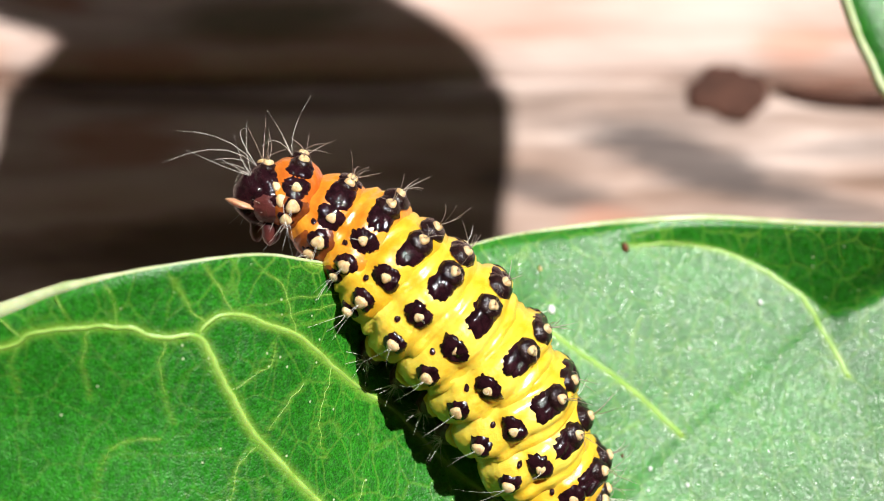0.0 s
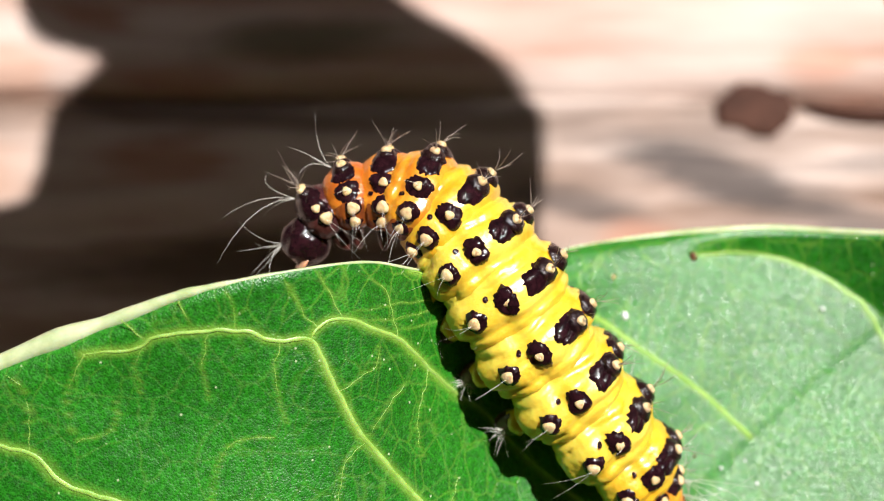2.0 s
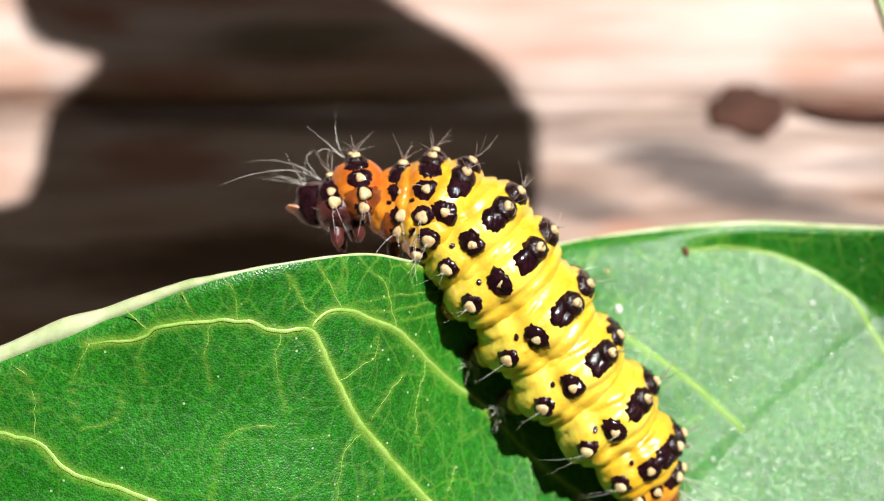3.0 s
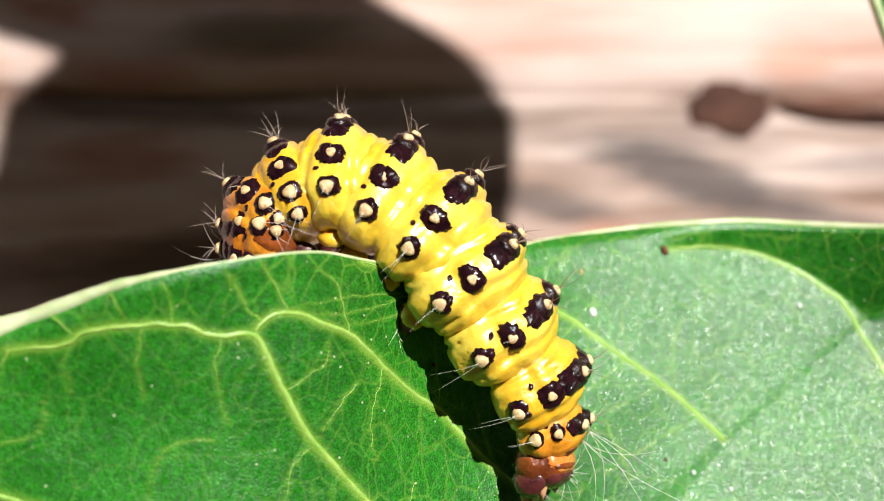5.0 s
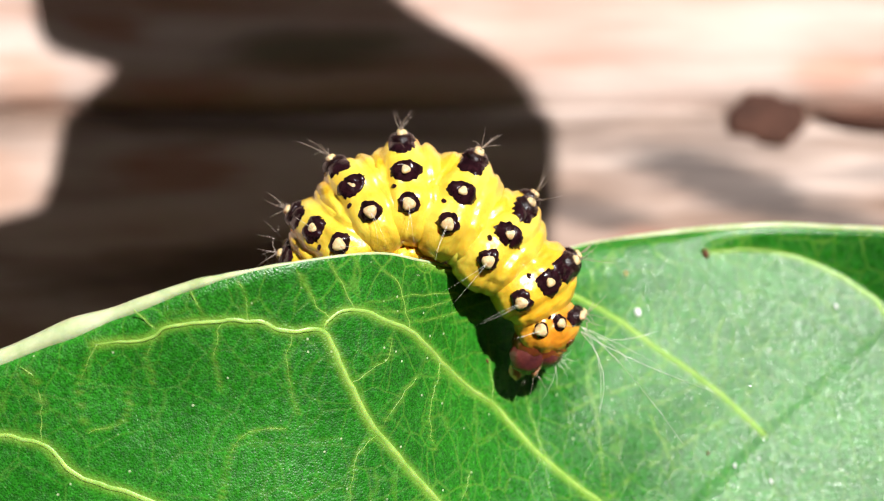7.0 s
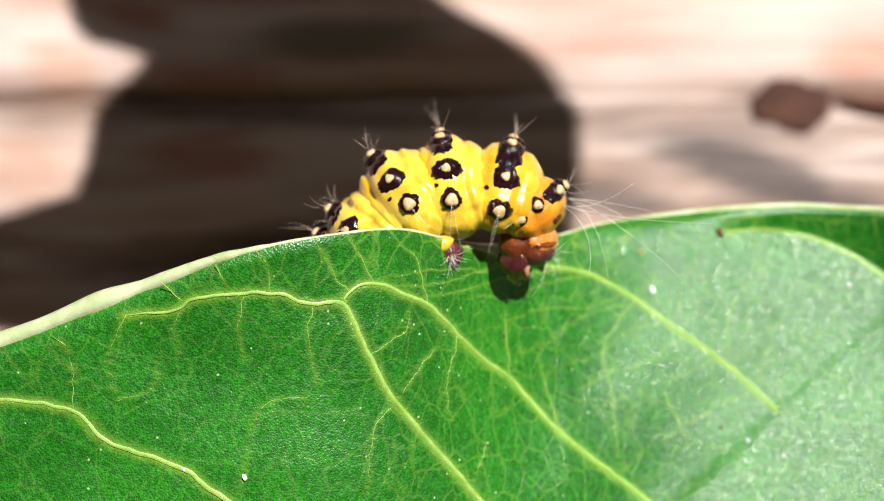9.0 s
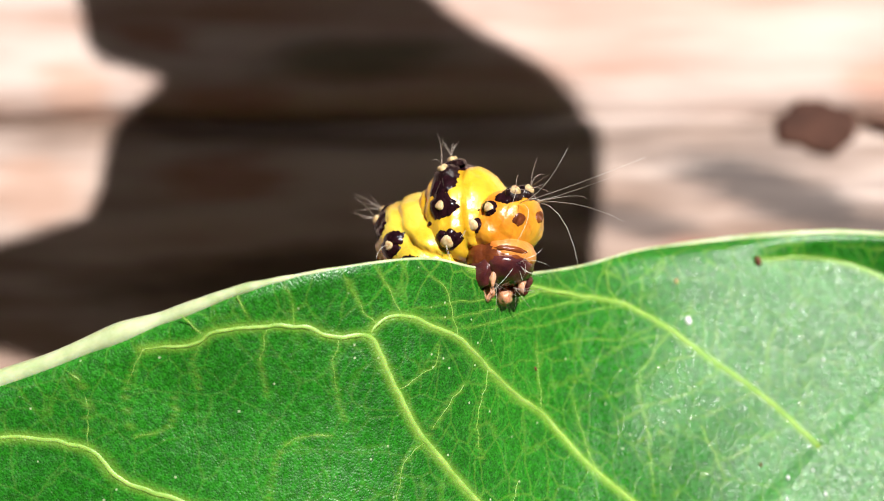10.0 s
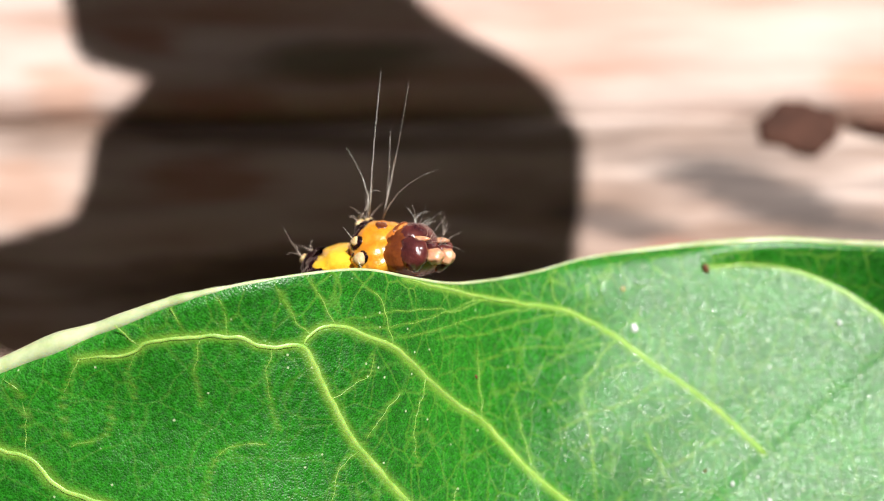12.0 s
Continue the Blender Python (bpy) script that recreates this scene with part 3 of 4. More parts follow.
def ring_point(R, phi, y, seed, lift=0.0):
    """A point of a ring's skin, in mm: phi from the back, towards the animal's left, y towards the head."""
    s = min(abs(y) / half_of(R), 0.999)
    r = R * math.sqrt(1 - s ** 2.2)
    bend = y + 0.16 * math.sin(phi * 3 + seed * 1.7) + 0.25 * noise.noise((phi * 1.3, seed, 0))
    if R > 2.8:
        r *= 1 - 0.085 * math.exp(-((bend + 1.05) / 0.22) ** 2) - 0.07 * math.exp(-((bend - 1.2) / 0.19) ** 2)
    side = abs(phi) / math.pi
    r *= 1 + 0.05 * math.exp(-((abs(phi) - 1.5) / 0.25) ** 2) - 0.06 * math.exp(-((abs(phi) - 1.15) / 0.14) ** 2)
    r *= 1 + 0.12 * math.exp(-((abs(phi) - 2.15) / 0.4) ** 2)
    r += 0.03 * R * noise.noise((math.cos(phi) * 2.2, math.sin(phi) * 2.2 + seed * 3, y * 0.9))
    r -= 0.035 * R * ease(1 - abs(noise.noise((phi * 1.3, seed * 5, y * 1.1 + phi * 0.8))) / 0.16)
    r += 0.014 * R * noise.noise((math.cos(phi) * 5, math.sin(phi) * 5 + seed * 3, y * 3.5)) + lift
    z = math.cos(phi) * r
    return Vector((-math.sin(phi) * r, y, z * (0.66 if z < 0 else 0.9))) * MM


def ring_mesh(R, seed, mat):
    nu, nv = 72, 44
    vs, fs = [], []
    for j in range(nv + 1):
        y = half_of(R) * math.sin((j / nv - 0.5) * math.pi) * 0.998
        vs += [ring_point(R, math.tau * i / nu - math.pi, y, seed) for i in range(nu)]
    for j in range(nv):
        for i in range(nu):
            a, b = j * nu + i, j * nu + (i + 1) % nu
            fs.append((a, a + nu, b + nu, b))
    fs += [tuple(range(nu)), tuple(range(nv * nu, (nv + 1) * nu))[::-1]]
    return mesh_of("ring", vs, fs, mat)


def spot_mesh(R, seed, phi, y, wide, tall, square=0.0, dome=0.05, mat=None):
    """A glossy patch with a ragged outline on the ring's skin; wide round the body, tall along it, in mm."""
    rnd = random.Random(int(seed * 100 + phi * 50))
    n, steps = 44, 6
    vs, fs = [ring_point(R, phi, y, seed, 0.06 + dome)], []
    wob = []
    for q in range(n):
        c, e = math.cos(q * math.tau / n), math.sin(q * math.tau / n)
        wob.append(1 + 0.26 * noise.noise((1.1 * c + seed * 7, 1.1 * e + phi * 9, y)) + 0.13 * noise.noise((4 * c + seed * 3, 4 * e + phi * 5, y)) + rnd.uniform(-0.06, 0.06))
    for k in range(1, steps + 1):
        for q in range(n):
            a = math.tau * q / n
            c, s = math.cos(a), math.sin(a)
            e = (abs(c) ** (2 + 3 * square) + abs(s) ** (2 + 3 * square)) ** (-1 / (2 + 3 * square))
            u = k / steps
            w = 1 + (wob[q] - 1) * u
            vs.append(ring_point(R, phi + wide * 0.5 * e * w * u * c / R, y + tall * 0.5 * e * w * u * s, seed, (0.06 + dome * (1 - u * u)) if u < 0.9 else -0.06))
    for q in range(n):
        fs.append((0, 1 + q, 1 + (q + 1) % n))
        for k in range(steps - 1):
            a = 1 + k * n
            fs.append((a + q, a + n + q, a + n + (q + 1) % n, a + (q + 1) % n))
    return mesh_of("spot", vs, fs, mat or BLACK)


def knob_mesh(R, seed, phi, y, size, high, rise=0.0):
    base = ring_point(R, phi, y, seed, rise)
    out = (ring_point(R, phi, y, seed, 1.0) - base).normalized()
    across = out.cross(Vector((0, 1, 0))).normalized()
    along = across.cross(out)
    vs, fs, n = [], [], 12
    prof = [(1.0, 0.0), (0.95, 0.45), (0.78, 0.8), (0.45, 0.97)]
    for r, h in prof:
        for q in range(n):
            a = math.tau * q / n
            k = size * MM * r * (1 + 0.12 * math.sin(3 * a + seed))
            vs.append(base + across * k * math.cos(a) + along * k * math.sin(a) + out * h * high * MM)
    vs.append(base + out * high * MM)
    for k in range(len(prof) - 1):
        for q in range(n):
            fs.append((k * n + q, k * n + (q + 1) % n, (k + 1) * n + (q + 1) % n, (k + 1) * n + q))
    for q in range(n):
        fs.append(((len(prof) - 1) * n + q, (len(prof) - 1) * n + (q + 1) % n, len(vs) - 1))
    return mesh_of("tubercle", vs, fs, CREAM), base + out * high * 0.8 * MM, out


def wart_mesh(R, seed, phi, y, size, high):
    """A rough dark cone that lifts a tubercle off the skin."""
    base = ring_point(R, phi, y, seed, -0.1)
    out = (ring_point(R, phi, y, seed, 1.0) - base).normalized()
    across = out.cross(Vector((0, 1, 0))).normalized()
    along = across.cross(out)
    vs, fs, n = [], [], 16
    prof = [(1.2, 0.0), (1.08, 0.35), (0.95, 0.68), (0.72, 0.92), (0.35, 1.02)]
    for r, h in prof:
        for q in range(n):
            a = math.tau * q / n
            k = size * MM * r * (1 + 0.3 * noise.noise((2 * math.cos(a), 2 * math.sin(a) + seed, h * 3 + phi * 5)))
            vs.append(base + across * k * math.cos(a) + along * k * math.sin(a) + out * (h * (high + 0.1) * MM))
    vs.append(base + out * (high + 0.1) * MM)
    for k in range(len(prof) - 1):
        for q in range(n):
            fs.append((k * n + q, k * n + (q + 1) % n, (k + 1) * n + (q + 1) % n, (k + 1) * n + q))
    for q in range(n):
        fs.append(((len(prof) - 1) * n + q, (len(prof) - 1) * n + (q + 1) % n, len(vs) - 1))
    return mesh_of("wart", vs, fs, WART)


def tuft_mesh(root, out, count, length, spread, droop, radius, mat, seed, lean=Vector((0, 0, 0))):
    rnd = random.Random(seed)
    verts, faces = [], []
    for _ in range(count):
        d = (out + lean + Vector([rnd.uniform(-1, 1) * spread for _ in range(3)])).normalized()
        ln = length * rnd.uniform(0.65, 1.15) * MM
        side = Vector([rnd.uniform(-1, 1) for _ in range(3)]) * 0.5 + Vector((0, 0, -droop))
        pts = [root + d * ln * s + side * ln * s * s for s in (0, 0.2, 0.4, 0.6, 0.8, 1.0)]
        v, f = tube(pts, [radius * MM * k for k in (1.0, 0.95, 0.85, 0.7, 0.5, 0.2)], 5)
        faces += [tuple(i + len(verts) for i in q) for q in f]
        verts += v
    return mesh_of("hair_tuft", verts, faces, mat)


NAMES = ["tail", "abdomen", "abdomen", "abdomen", "abdomen", "abdomen", "abdomen", "abdomen", "abdomen", "abdomen", "thorax", "thorax", "thorax", "head"]
# Tail ring in RUSSET: the shade it lies in is put into its skin.
SKIN = [RUSSET, TAWNY, AMBER, YELLOW, YELLOW, YELLOW, YELLOW, YELLOW, AMBER, TAWNY, ORANGE, FOX, PLUM, PLUM]


def build_caterpillar():
    body = tagged(new("caterpillar"), "plump yellow and orange caterpillar with black spots", "caterpillar")
    rings = []
    for k, R in enumerate(RADII):
        seed = k + 1.0
        if k == 13:
            ring = part("head", lump("head", BLACK, 1.4 * MM, 1.4 * MM, 1.35 * MM, 0.2, 3, 18, 26), body, "shiny dark brown head")
            jaw = part("jaw", lump("jaw", FLESH, 1.0 * MM, 0.75 * MM, 0.2 * MM, 0.3, 8), ring, "pale yellowish mouth edge")
            jaw.location = (0, 1.05 * MM, -0.55 * MM)
            part("hair_tuft", tuft_mesh(Vector((0, 0.8 * MM, 1.0 * MM)), Vector((0, 1, 0.5)), 8, 2.8, 0.6, 0.1, 0.012, HAIR, 77), ring)
            rings.append(ring)
            continue
        ring = part(NAMES[k] + "_ring", ring_mesh(R, seed, SKIN[k]), body, {0: "red-brown tail ring, darkened with painted body shade", 1: "orange last ring"}.get(k, ""))
        rings.append(ring)
        if k == 0:
            part("plate", spot_mesh(R, seed, 0.0, -1.0, 4.2, 1.8, 0.25, 0.14, TAIL), ring, "glossy dark plum plate")
            part("saddle", spot_mesh(R, seed, 0.0, 0.85, 4.6, 2.0, 0.3, 0.05, PEACH), ring, "smooth peach saddle")
            part("mark", spot_mesh(R, seed, 0.25, 0.25, 2.2, 0.4, 0.0, 0.13, RUSSET), ring, "red-brown saddle mark")
            for sx in (-1, 1):
                shield = part("shield", lump("shield", TAIL, 0.65 * MM, 0.95 * MM, 0.95 * MM, 0.2, sx + 5, 14, 20), ring, "shiny dark plum side shield")
                shield.location = (sx * 1.3 * MM, -0.95 * MM, -0.05 * MM)
                fold = part("fold", lump("fold", FLESH, 0.22 * MM, 0.85 * MM, 0.2 * MM, 0.35, sx + 9), ring, "pale pinkish skin fold")
                fold.location = (sx * 1.0 * MM, -1.0 * MM, 0.75 * MM)
                leg = part("clasper", lump("clasper", FLESH, 0.45 * MM, 0.5 * MM, 0.45 * MM, 0.35, sx, 12, 16), ring, "pale translucent clasper")
                leg.location = (sx * 0.6 * MM, -1.95 * MM, -0.2 * MM)
                part("hair_tuft", tuft_mesh(Vector((sx * 0.6 * MM, -1.5 * MM, 0.5 * MM)), Vector((sx * 0.4, -0.7, 0.7)), 7, 1.5, 0.6, 0.1, 0.012, BRISTLE, 131 + sx), ring)
            part("hair_tuft", tuft_mesh(Vector((0, -0.3 * MM, 1.3 * MM)), Vector((0, -0.3, 1)), 12, 2.4, 0.6, 0.2, 0.011, HAIR, 31), ring)
            continue
        small = k in (11, 12)
        for sx in (-1, 1):
            d_phi, s_phi, l_phi = sx * 0.31, sx * 0.94, sx * 1.5
            if k == 1:
                spots = [(d_phi * 1.2, 0.3, 1.5, 1.1, 0.4), (s_phi, 0.25, 1.1, 1.0, 0.0), (l_phi, 0.1, 1.0, 1.0, 0.0)]
            elif k == 2:
                spots = [(d_phi * 1.3, -0.2, 2.5, 1.6, 0.6), (s_phi * 1.02, -0.2, 1.9, 1.6, 0.1), (l_phi * 1.08, -0.2, 1.6, 1.5, 0.0)]
            elif small:
                spots = [(d_phi * 1.4, 0.1, 1.7, 1.5, 0.3), (s_phi * 1.12, 0.1, 1.5, 1.5, 0.1), (l_phi, 0.0, 1.1, 1.1, 0.0)]
            else:
                spots = [(d_phi * 1.2, 0.15, 2.4, 1.5, 0.3), (s_phi * 1.04, 0.05, 1.5, 1.75, 0.1), (l_phi, 0.0, 1.45, 1.35, 0.0)]
            for row, (phi, y, wide, tall, sq) in enumerate(spots):
                dome = (0.10, 0.07, 0.16)[row]
                part("spot", spot_mesh(R, seed, phi, y, wide, tall, sq, dome), ring)
                kphi = phi - sx * (0.0 if row else wide * 0.2 / R)
                if row == 0:
                    kphi = phi - sx * wide * 0.27 / R
                    part("wart", wart_mesh(R, seed, kphi, y, 0.66 if R > 3 else 0.5, 0.34 if R > 3 else 0.3), ring, "rough dark wart")
                    dome = 0.38 if R > 3 else 0.32
                kmesh, root, out = knob_mesh(R, seed, kphi, y, (0.30, 0.27, 0.37)[row], (0.24, 0.14, 0.24)[row], dome * 0.9)
                part("tubercle", kmesh, ring)
                if row == 0:
                    part("hair_tuft", tuft_mesh(root, out, 4, 1.5, 0.75, 0.1, 0.019, BRISTLE, k * 31 + sx), ring)
                elif row == 2:
                    part("hair_tuft", tuft_mesh(root, out, 2, 2.0, 0.9, 0.4, 0.009, HAIR, k * 37 + sx, Vector((0, 0, -2.3))), ring)
                elif k % 2:
                    part("hair_tuft", tuft_mesh(root, out, 1, 1.2, 0.3, 0.0, 0.016, HAIR, k * 41 + sx), ring)
            if not small:
                part("dot", spot_mesh(R, seed, sx * 1.22, 0.75, 0.34, 0.34), ring)
            if k in (8, 9, 10, 11):
                v_phi = sx * 1.93
                part("spot", spot_mesh(R, seed, v_phi, 0.1, 1.2, 1.2, 0.0, 0.08), ring)
                kmesh, root, out = knob_mesh(R, seed, v_phi, 0.1, 0.32, 0.26, 0.06)
                part("tubercle", kmesh, ring)
                part("hair_tuft", tuft_mesh(root, out, 2, 1.6, 0.7, 0.2, 0.011, HAIR, k * 43 + sx, Vector((0, 0.4, -0.6))), ring)
            if k == 1:
                part("mark", spot_mesh(R, seed, sx * 0.45, -1.1, 1.2, 0.5, 0.0, 0.02, RUSSET), ring, "red-brown mark")
                _, root, out = knob_mesh(R, seed, sx * 0.3, -0.5, 0.2, 0.2)
                part("hair_tuft", tuft_mesh(root, out, 4, 6.0, 0.4, 0.1, 0.014, HAIR, 400 + sx, Vector((0, -0.9, 0))), ring, "long pale hairs")
            if k in (4, 5, 6, 7):
                leg = part("proleg", lump("proleg", PLUM, 0.75 * MM, 0.8 * MM, 1.0 * MM, 0.25, k + sx), ring, "short dark bristly proleg")
                leg.location = (sx * 2.3 * MM, 0, -R * 0.74 * MM)
                cuff = part("cuff", lump("cuff", AMBER, 0.8 * MM, 0.8 * MM, 0.55 * MM, 0.25, k + sx + 3), ring, "dull yellow proleg base")
                cuff.location = (sx * 2.45 * MM, 0, -R * 0.62 * MM)
                root = Vector((sx * 2.8 * MM, 0, -(R * 0.74 + 0.3) * MM))
                part("hair_tuft", tuft_mesh(root, Vector((sx * 0.8, 0, -0.6)), 22, 1.1, 0.8, 0.0, 0.013, HAIR, k * 53 + sx), ring)
            if k in (9, 10, 11, 12):
                part("underside", spot_mesh(R, seed, sx * (2.0 if k > 9 else 2.3), 0.0, (1.7 if k > 9 else 1.1) * R, 2.6, 0.3, 0.03, RUSSET if k < 12 else PLUM), ring, "dark red-brown underside")
            if k in (10, 11, 12):
                leg = part("leg", lump("leg", PLUM, 0.35 * MM, 0.4 * MM, 0.9 * MM, 0.2, k + sx), ring, "small dark jointed leg")
                leg.location = (sx * 1.0 * MM, 0.3 * MM, -R * 0.75 * MM)
                part("hair_tuft", tuft_mesh(ring_point(R, sx * 1.85, 0.2, seed), Vector((sx, 0.3, -0.3)), 9, 1.3, 0.7, 0.1, 0.012, HAIR, k * 61 + sx), ring)
        if k == 12:
            part("shield", spot_mesh(R, seed, 0.0, 0.35, 4.6, 1.9, 0.3, 0.12), ring, "shiny blackish neck shield")
        if k in (11, 12):
            root = ring_point(R, 0.15, 0.7, seed, 0.3)
            part("hair_tuft", tuft_mesh(root, Vector((0, 0.8, 0.9)), 4, 5.0 if k == 12 else 3.0, 0.35, 0.15, 0.014, HAIR, k * 7), ring, "long pale hairs")
    return body, rings


build_ground()
build_wood()
build_sky_block()
build_leaf()
stem = build_plant()
build_neighbours(stem)
build_specks()
caterpillar, RINGS = build_caterpillar()

TRACK = [[] for _ in RINGS]


def crawl(t, *marks):
    """The poses of all rings at t: marks from the tail to the head, (x, y, d, roll) in the site's frame."""
    at = [site(*m[:3]) for m in marks]
    near, n = SITE.to_3x3() @ Vector((0, 0, 1)), len(at)
    for k, (x, y, d, roll) in enumerate(marks):
        ahead = (at[min(k + 1, n - 1)] - at[max(k - 1, 0)]).normalized()
        side = ahead.cross(near).normalized()
        flat = side.cross(ahead)
        back = flat * math.cos(radians(roll)) + side * math.sin(radians(roll))
        right = ahead.cross(back)
        m = Matrix((right, ahead, back)).transposed().to_4x4()
        m.translation = at[k]
        TRACK[k].append((t, m))


def motions():
    crawl(0.0, (14.3, -15.7, 71.7, 68), (13.6, -14.4, 71.3, 65), (12.6, -12.3, 70.7, 60), (11.1, -10.2, 69.9, 54), (10.1, -8.0, 69.3, 48), (8.7, -5.8, 68.8, 47), (6.8, -3.7, 68.3, 47), (5.0, -2.2, 67.9, 49), (3.5, -0.7, 67.8, 52), (2.1, 0.9, 67.9, 58), (0.1, 2.0, 67.9, 63), (-2.0, 3.3, 67.6, 76), (-3.2, 3.1, 67.2, 82), (-3.6, 3.2, 66.8, 86))
    crawl(0.5, (14.1, -14.7, 71.6, 71), (13.4, -13.4, 71.3, 69), (12.1, -11.5, 70.7, 65), (10.2, -9.0, 69.9, 58), (8.1, -6.2, 69.0, 53), (6.1, -3.6, 68.2, 51), (4.8, -1.4, 67.8, 50), (3.6, 0.7, 67.7, 52), (2.1, 2.8, 67.8, 54), (0.3, 4.0, 67.9, 61), (-1.8, 4.3, 68.6, 64), (-4.6, 3.7, 68.7, 64), (-5.8, 3.0, 68.8, 66), (-6.0, 1.3, 68.9, 69))
    crawl(1.0, (14.2, -14.7, 71.6, 71), (13.3, -13.4, 71.3, 68), (12.1, -11.6, 70.6, 65), (10.2, -9.1, 69.8, 58), (8.1, -6.4, 68.9, 53), (6.2, -3.8, 68.2, 50), (4.6, -1.4, 67.9, 50), (2.9, 0.9, 67.9, 53), (1.3, 2.7, 67.9, 56), (-0.3, 3.6, 68.0, 64), (-2.2, 3.7, 68.5, 69), (-4.5, 3.0, 68.6, 70), (-6.0, 1.9, 68.7, 72), (-6.8, 0.1, 68.7, 74))
    crawl(1.5, (14.4, -14.7, 71.5, 73), (13.3, -13.7, 71.0, 72), (11.9, -11.8, 70.4, 69), (10.1, -9.5, 69.5, 62), (7.9, -6.9, 68.7, 58), (5.9, -4.3, 68.1, 58), (4.3, -2.0, 67.8, 59), (2.7, 0.2, 67.8, 63), (1.3, 2.2, 68.1, 64), (-0.2, 3.5, 68.2, 70), (-2.2, 4.0, 68.8, 70), (-4.6, 3.7, 68.8, 67), (-5.7, 3.0, 68.8, 68), (-6.0, 1.2, 68.7, 69))
    crawl(2.0, (14.2, -15.0, 71.6, 70), (13.4, -13.7, 71.2, 69), (12.2, -11.7, 70.6, 66), (10.2, -9.4, 69.8, 61), (8.1, -6.7, 68.9, 56), (6.2, -4.1, 68.2, 53), (4.6, -1.5, 67.8, 53), (3.0, 0.7, 67.8, 57), (1.5, 2.6, 68.0, 59), (-0.0, 3.7, 68.0, 68), (-1.8, 4.0, 68.6, 72), (-4.0, 3.8, 68.6, 73), (-5.6, 3.0, 68.7, 76), (-6.7, 1.4, 68.7, 77))
    crawl(2.5, (14.5, -15.1, 71.7, 67), (13.8, -13.7, 71.3, 62), (12.8, -11.5, 70.7, 56), (10.9, -8.9, 69.9, 48), (8.8, -6.3, 69.2, 45), (6.9, -3.8, 68.5, 43), (5.1, -1.5, 68.3, 45), (3.6, 0.6, 68.2, 48), (2.1, 2.1, 68.3, 57), (0.8, 3.1, 68.0, 65), (-1.0, 3.5, 68.1, 67), (-2.9, 3.5, 67.3, 77), (-3.3, 2.8, 66.8, 83), (-4.3, 3.3, 67.1, 87))
    crawl(2.7, (14.5, -15.4, 71.8, 67), (13.8, -13.9, 71.4, 63), (12.9, -11.7, 70.9, 58), (10.9, -9.1, 70.1, 51), (8.7, -6.3, 69.4, 48), (6.8, -3.6, 68.6, 45), (4.9, -1.1, 68.2, 47), (3.4, 1.0, 68.0, 48), (1.8, 2.3, 68.0, 58), (0.8, 2.9, 67.8, 70), (-0.8, 3.1, 68.2, 75), (-3.1, 3.7, 67.6, 86), (-3.8, 3.0, 67.2, 92), (-5.2, 3.6, 67.5, 94))
    crawl(4.3, (9.7, -9.5, 71.1, 56), (10.5, -9.8, 70.6, 57), (9.9, -8.6, 70.0, 59), (9.1, -6.0, 69.3, 54), (7.7, -3.3, 68.6, 51), (5.8, -1.2, 68.3, 51), (3.5, 0.6, 68.3, 54), (1.6, 2.2, 68.5, 61), (-0.9, 3.3, 69.2, 70), (-3.5, 3.4, 69.6, 81), (-4.7, 2.7, 69.6, 83), (-5.5, 1.3, 69.9, 89), (-6.3, -0.6, 70.5, 94), (-6.9, -2.5, 70.6, 98))
    crawl(4.5, (9.6, -10.2, 70.6, 50), (9.6, -9.7, 70.0, 53), (9.1, -7.7, 69.6, 57), (7.8, -4.9, 69.1, 57), (6.7, -1.8, 68.6, 57), (5.2, 0.7, 68.4, 58), (3.0, 2.3, 68.5, 61), (0.8, 3.3, 68.8, 67), (-1.5, 3.5, 69.4, 77), (-4.0, 3.1, 69.7, 88), (-5.0, 2.1, 69.6, 90), (-5.6, 0.9, 69.7, 94), (-6.0, -0.7, 70.2, 96), (-6.4, -2.4, 70.4, 98))
    crawl(5.0, (9.1, -11.3, 70.2, 61), (9.4, -9.4, 70.0, 63), (8.5, -6.8, 69.5, 64), (6.5, -3.8, 68.9, 61), (4.6, -1.0, 68.4, 60), (2.8, 1.3, 68.5, 67), (0.3, 2.9, 68.9, 75), (-1.9, 3.7, 69.2, 85), (-4.0, 3.1, 69.6, 93), (-5.7, 2.0, 69.6, 97), (-5.8, 1.1, 69.2, 96), (-6.2, 0.4, 69.3, 97), (-6.1, -1.4, 69.9, 96), (-5.8, -3.1, 70.2, 96))
    crawl(5.5, (8.3, -9.6, 69.6, 56), (8.6, -8.7, 69.2, 57), (7.7, -6.3, 68.9, 59), (5.9, -3.5, 68.5, 59), (4.2, -0.5, 68.4, 61), (2.0, 1.9, 68.6, 67), (-0.7, 3.0, 68.7, 76), (-3.1, 3.1, 68.8, 83), (-5.1, 2.5, 69.0, 88), (-6.2, 1.4, 68.9, 94), (-5.8, 0.8, 69.0, 101), (-6.3, -0.5, 70.0, 102), (-6.1, -1.8, 70.7, 102), (-6.0, -3.1, 71.5, 100))
    crawl(6.0, (8.5, -9.2, 69.7, 56), (8.4, -8.2, 69.6, 57), (7.0, -5.5, 69.1, 60), (5.2, -2.8, 68.6, 60), (3.4, 0.2, 68.1, 63), (1.2, 2.3, 68.0, 66), (-1.3, 3.0, 68.0, 75), (-2.8, 2.7, 68.0, 84), (-3.8, 1.9, 68.5, 91), (-5.8, 0.7, 69.5, 93), (-6.4, -0.5, 70.5, 94), (-6.3, -1.8, 71.1, 95), (-6.0, -2.9, 71.7, 95), (-5.6, -3.9, 71.7, 96))
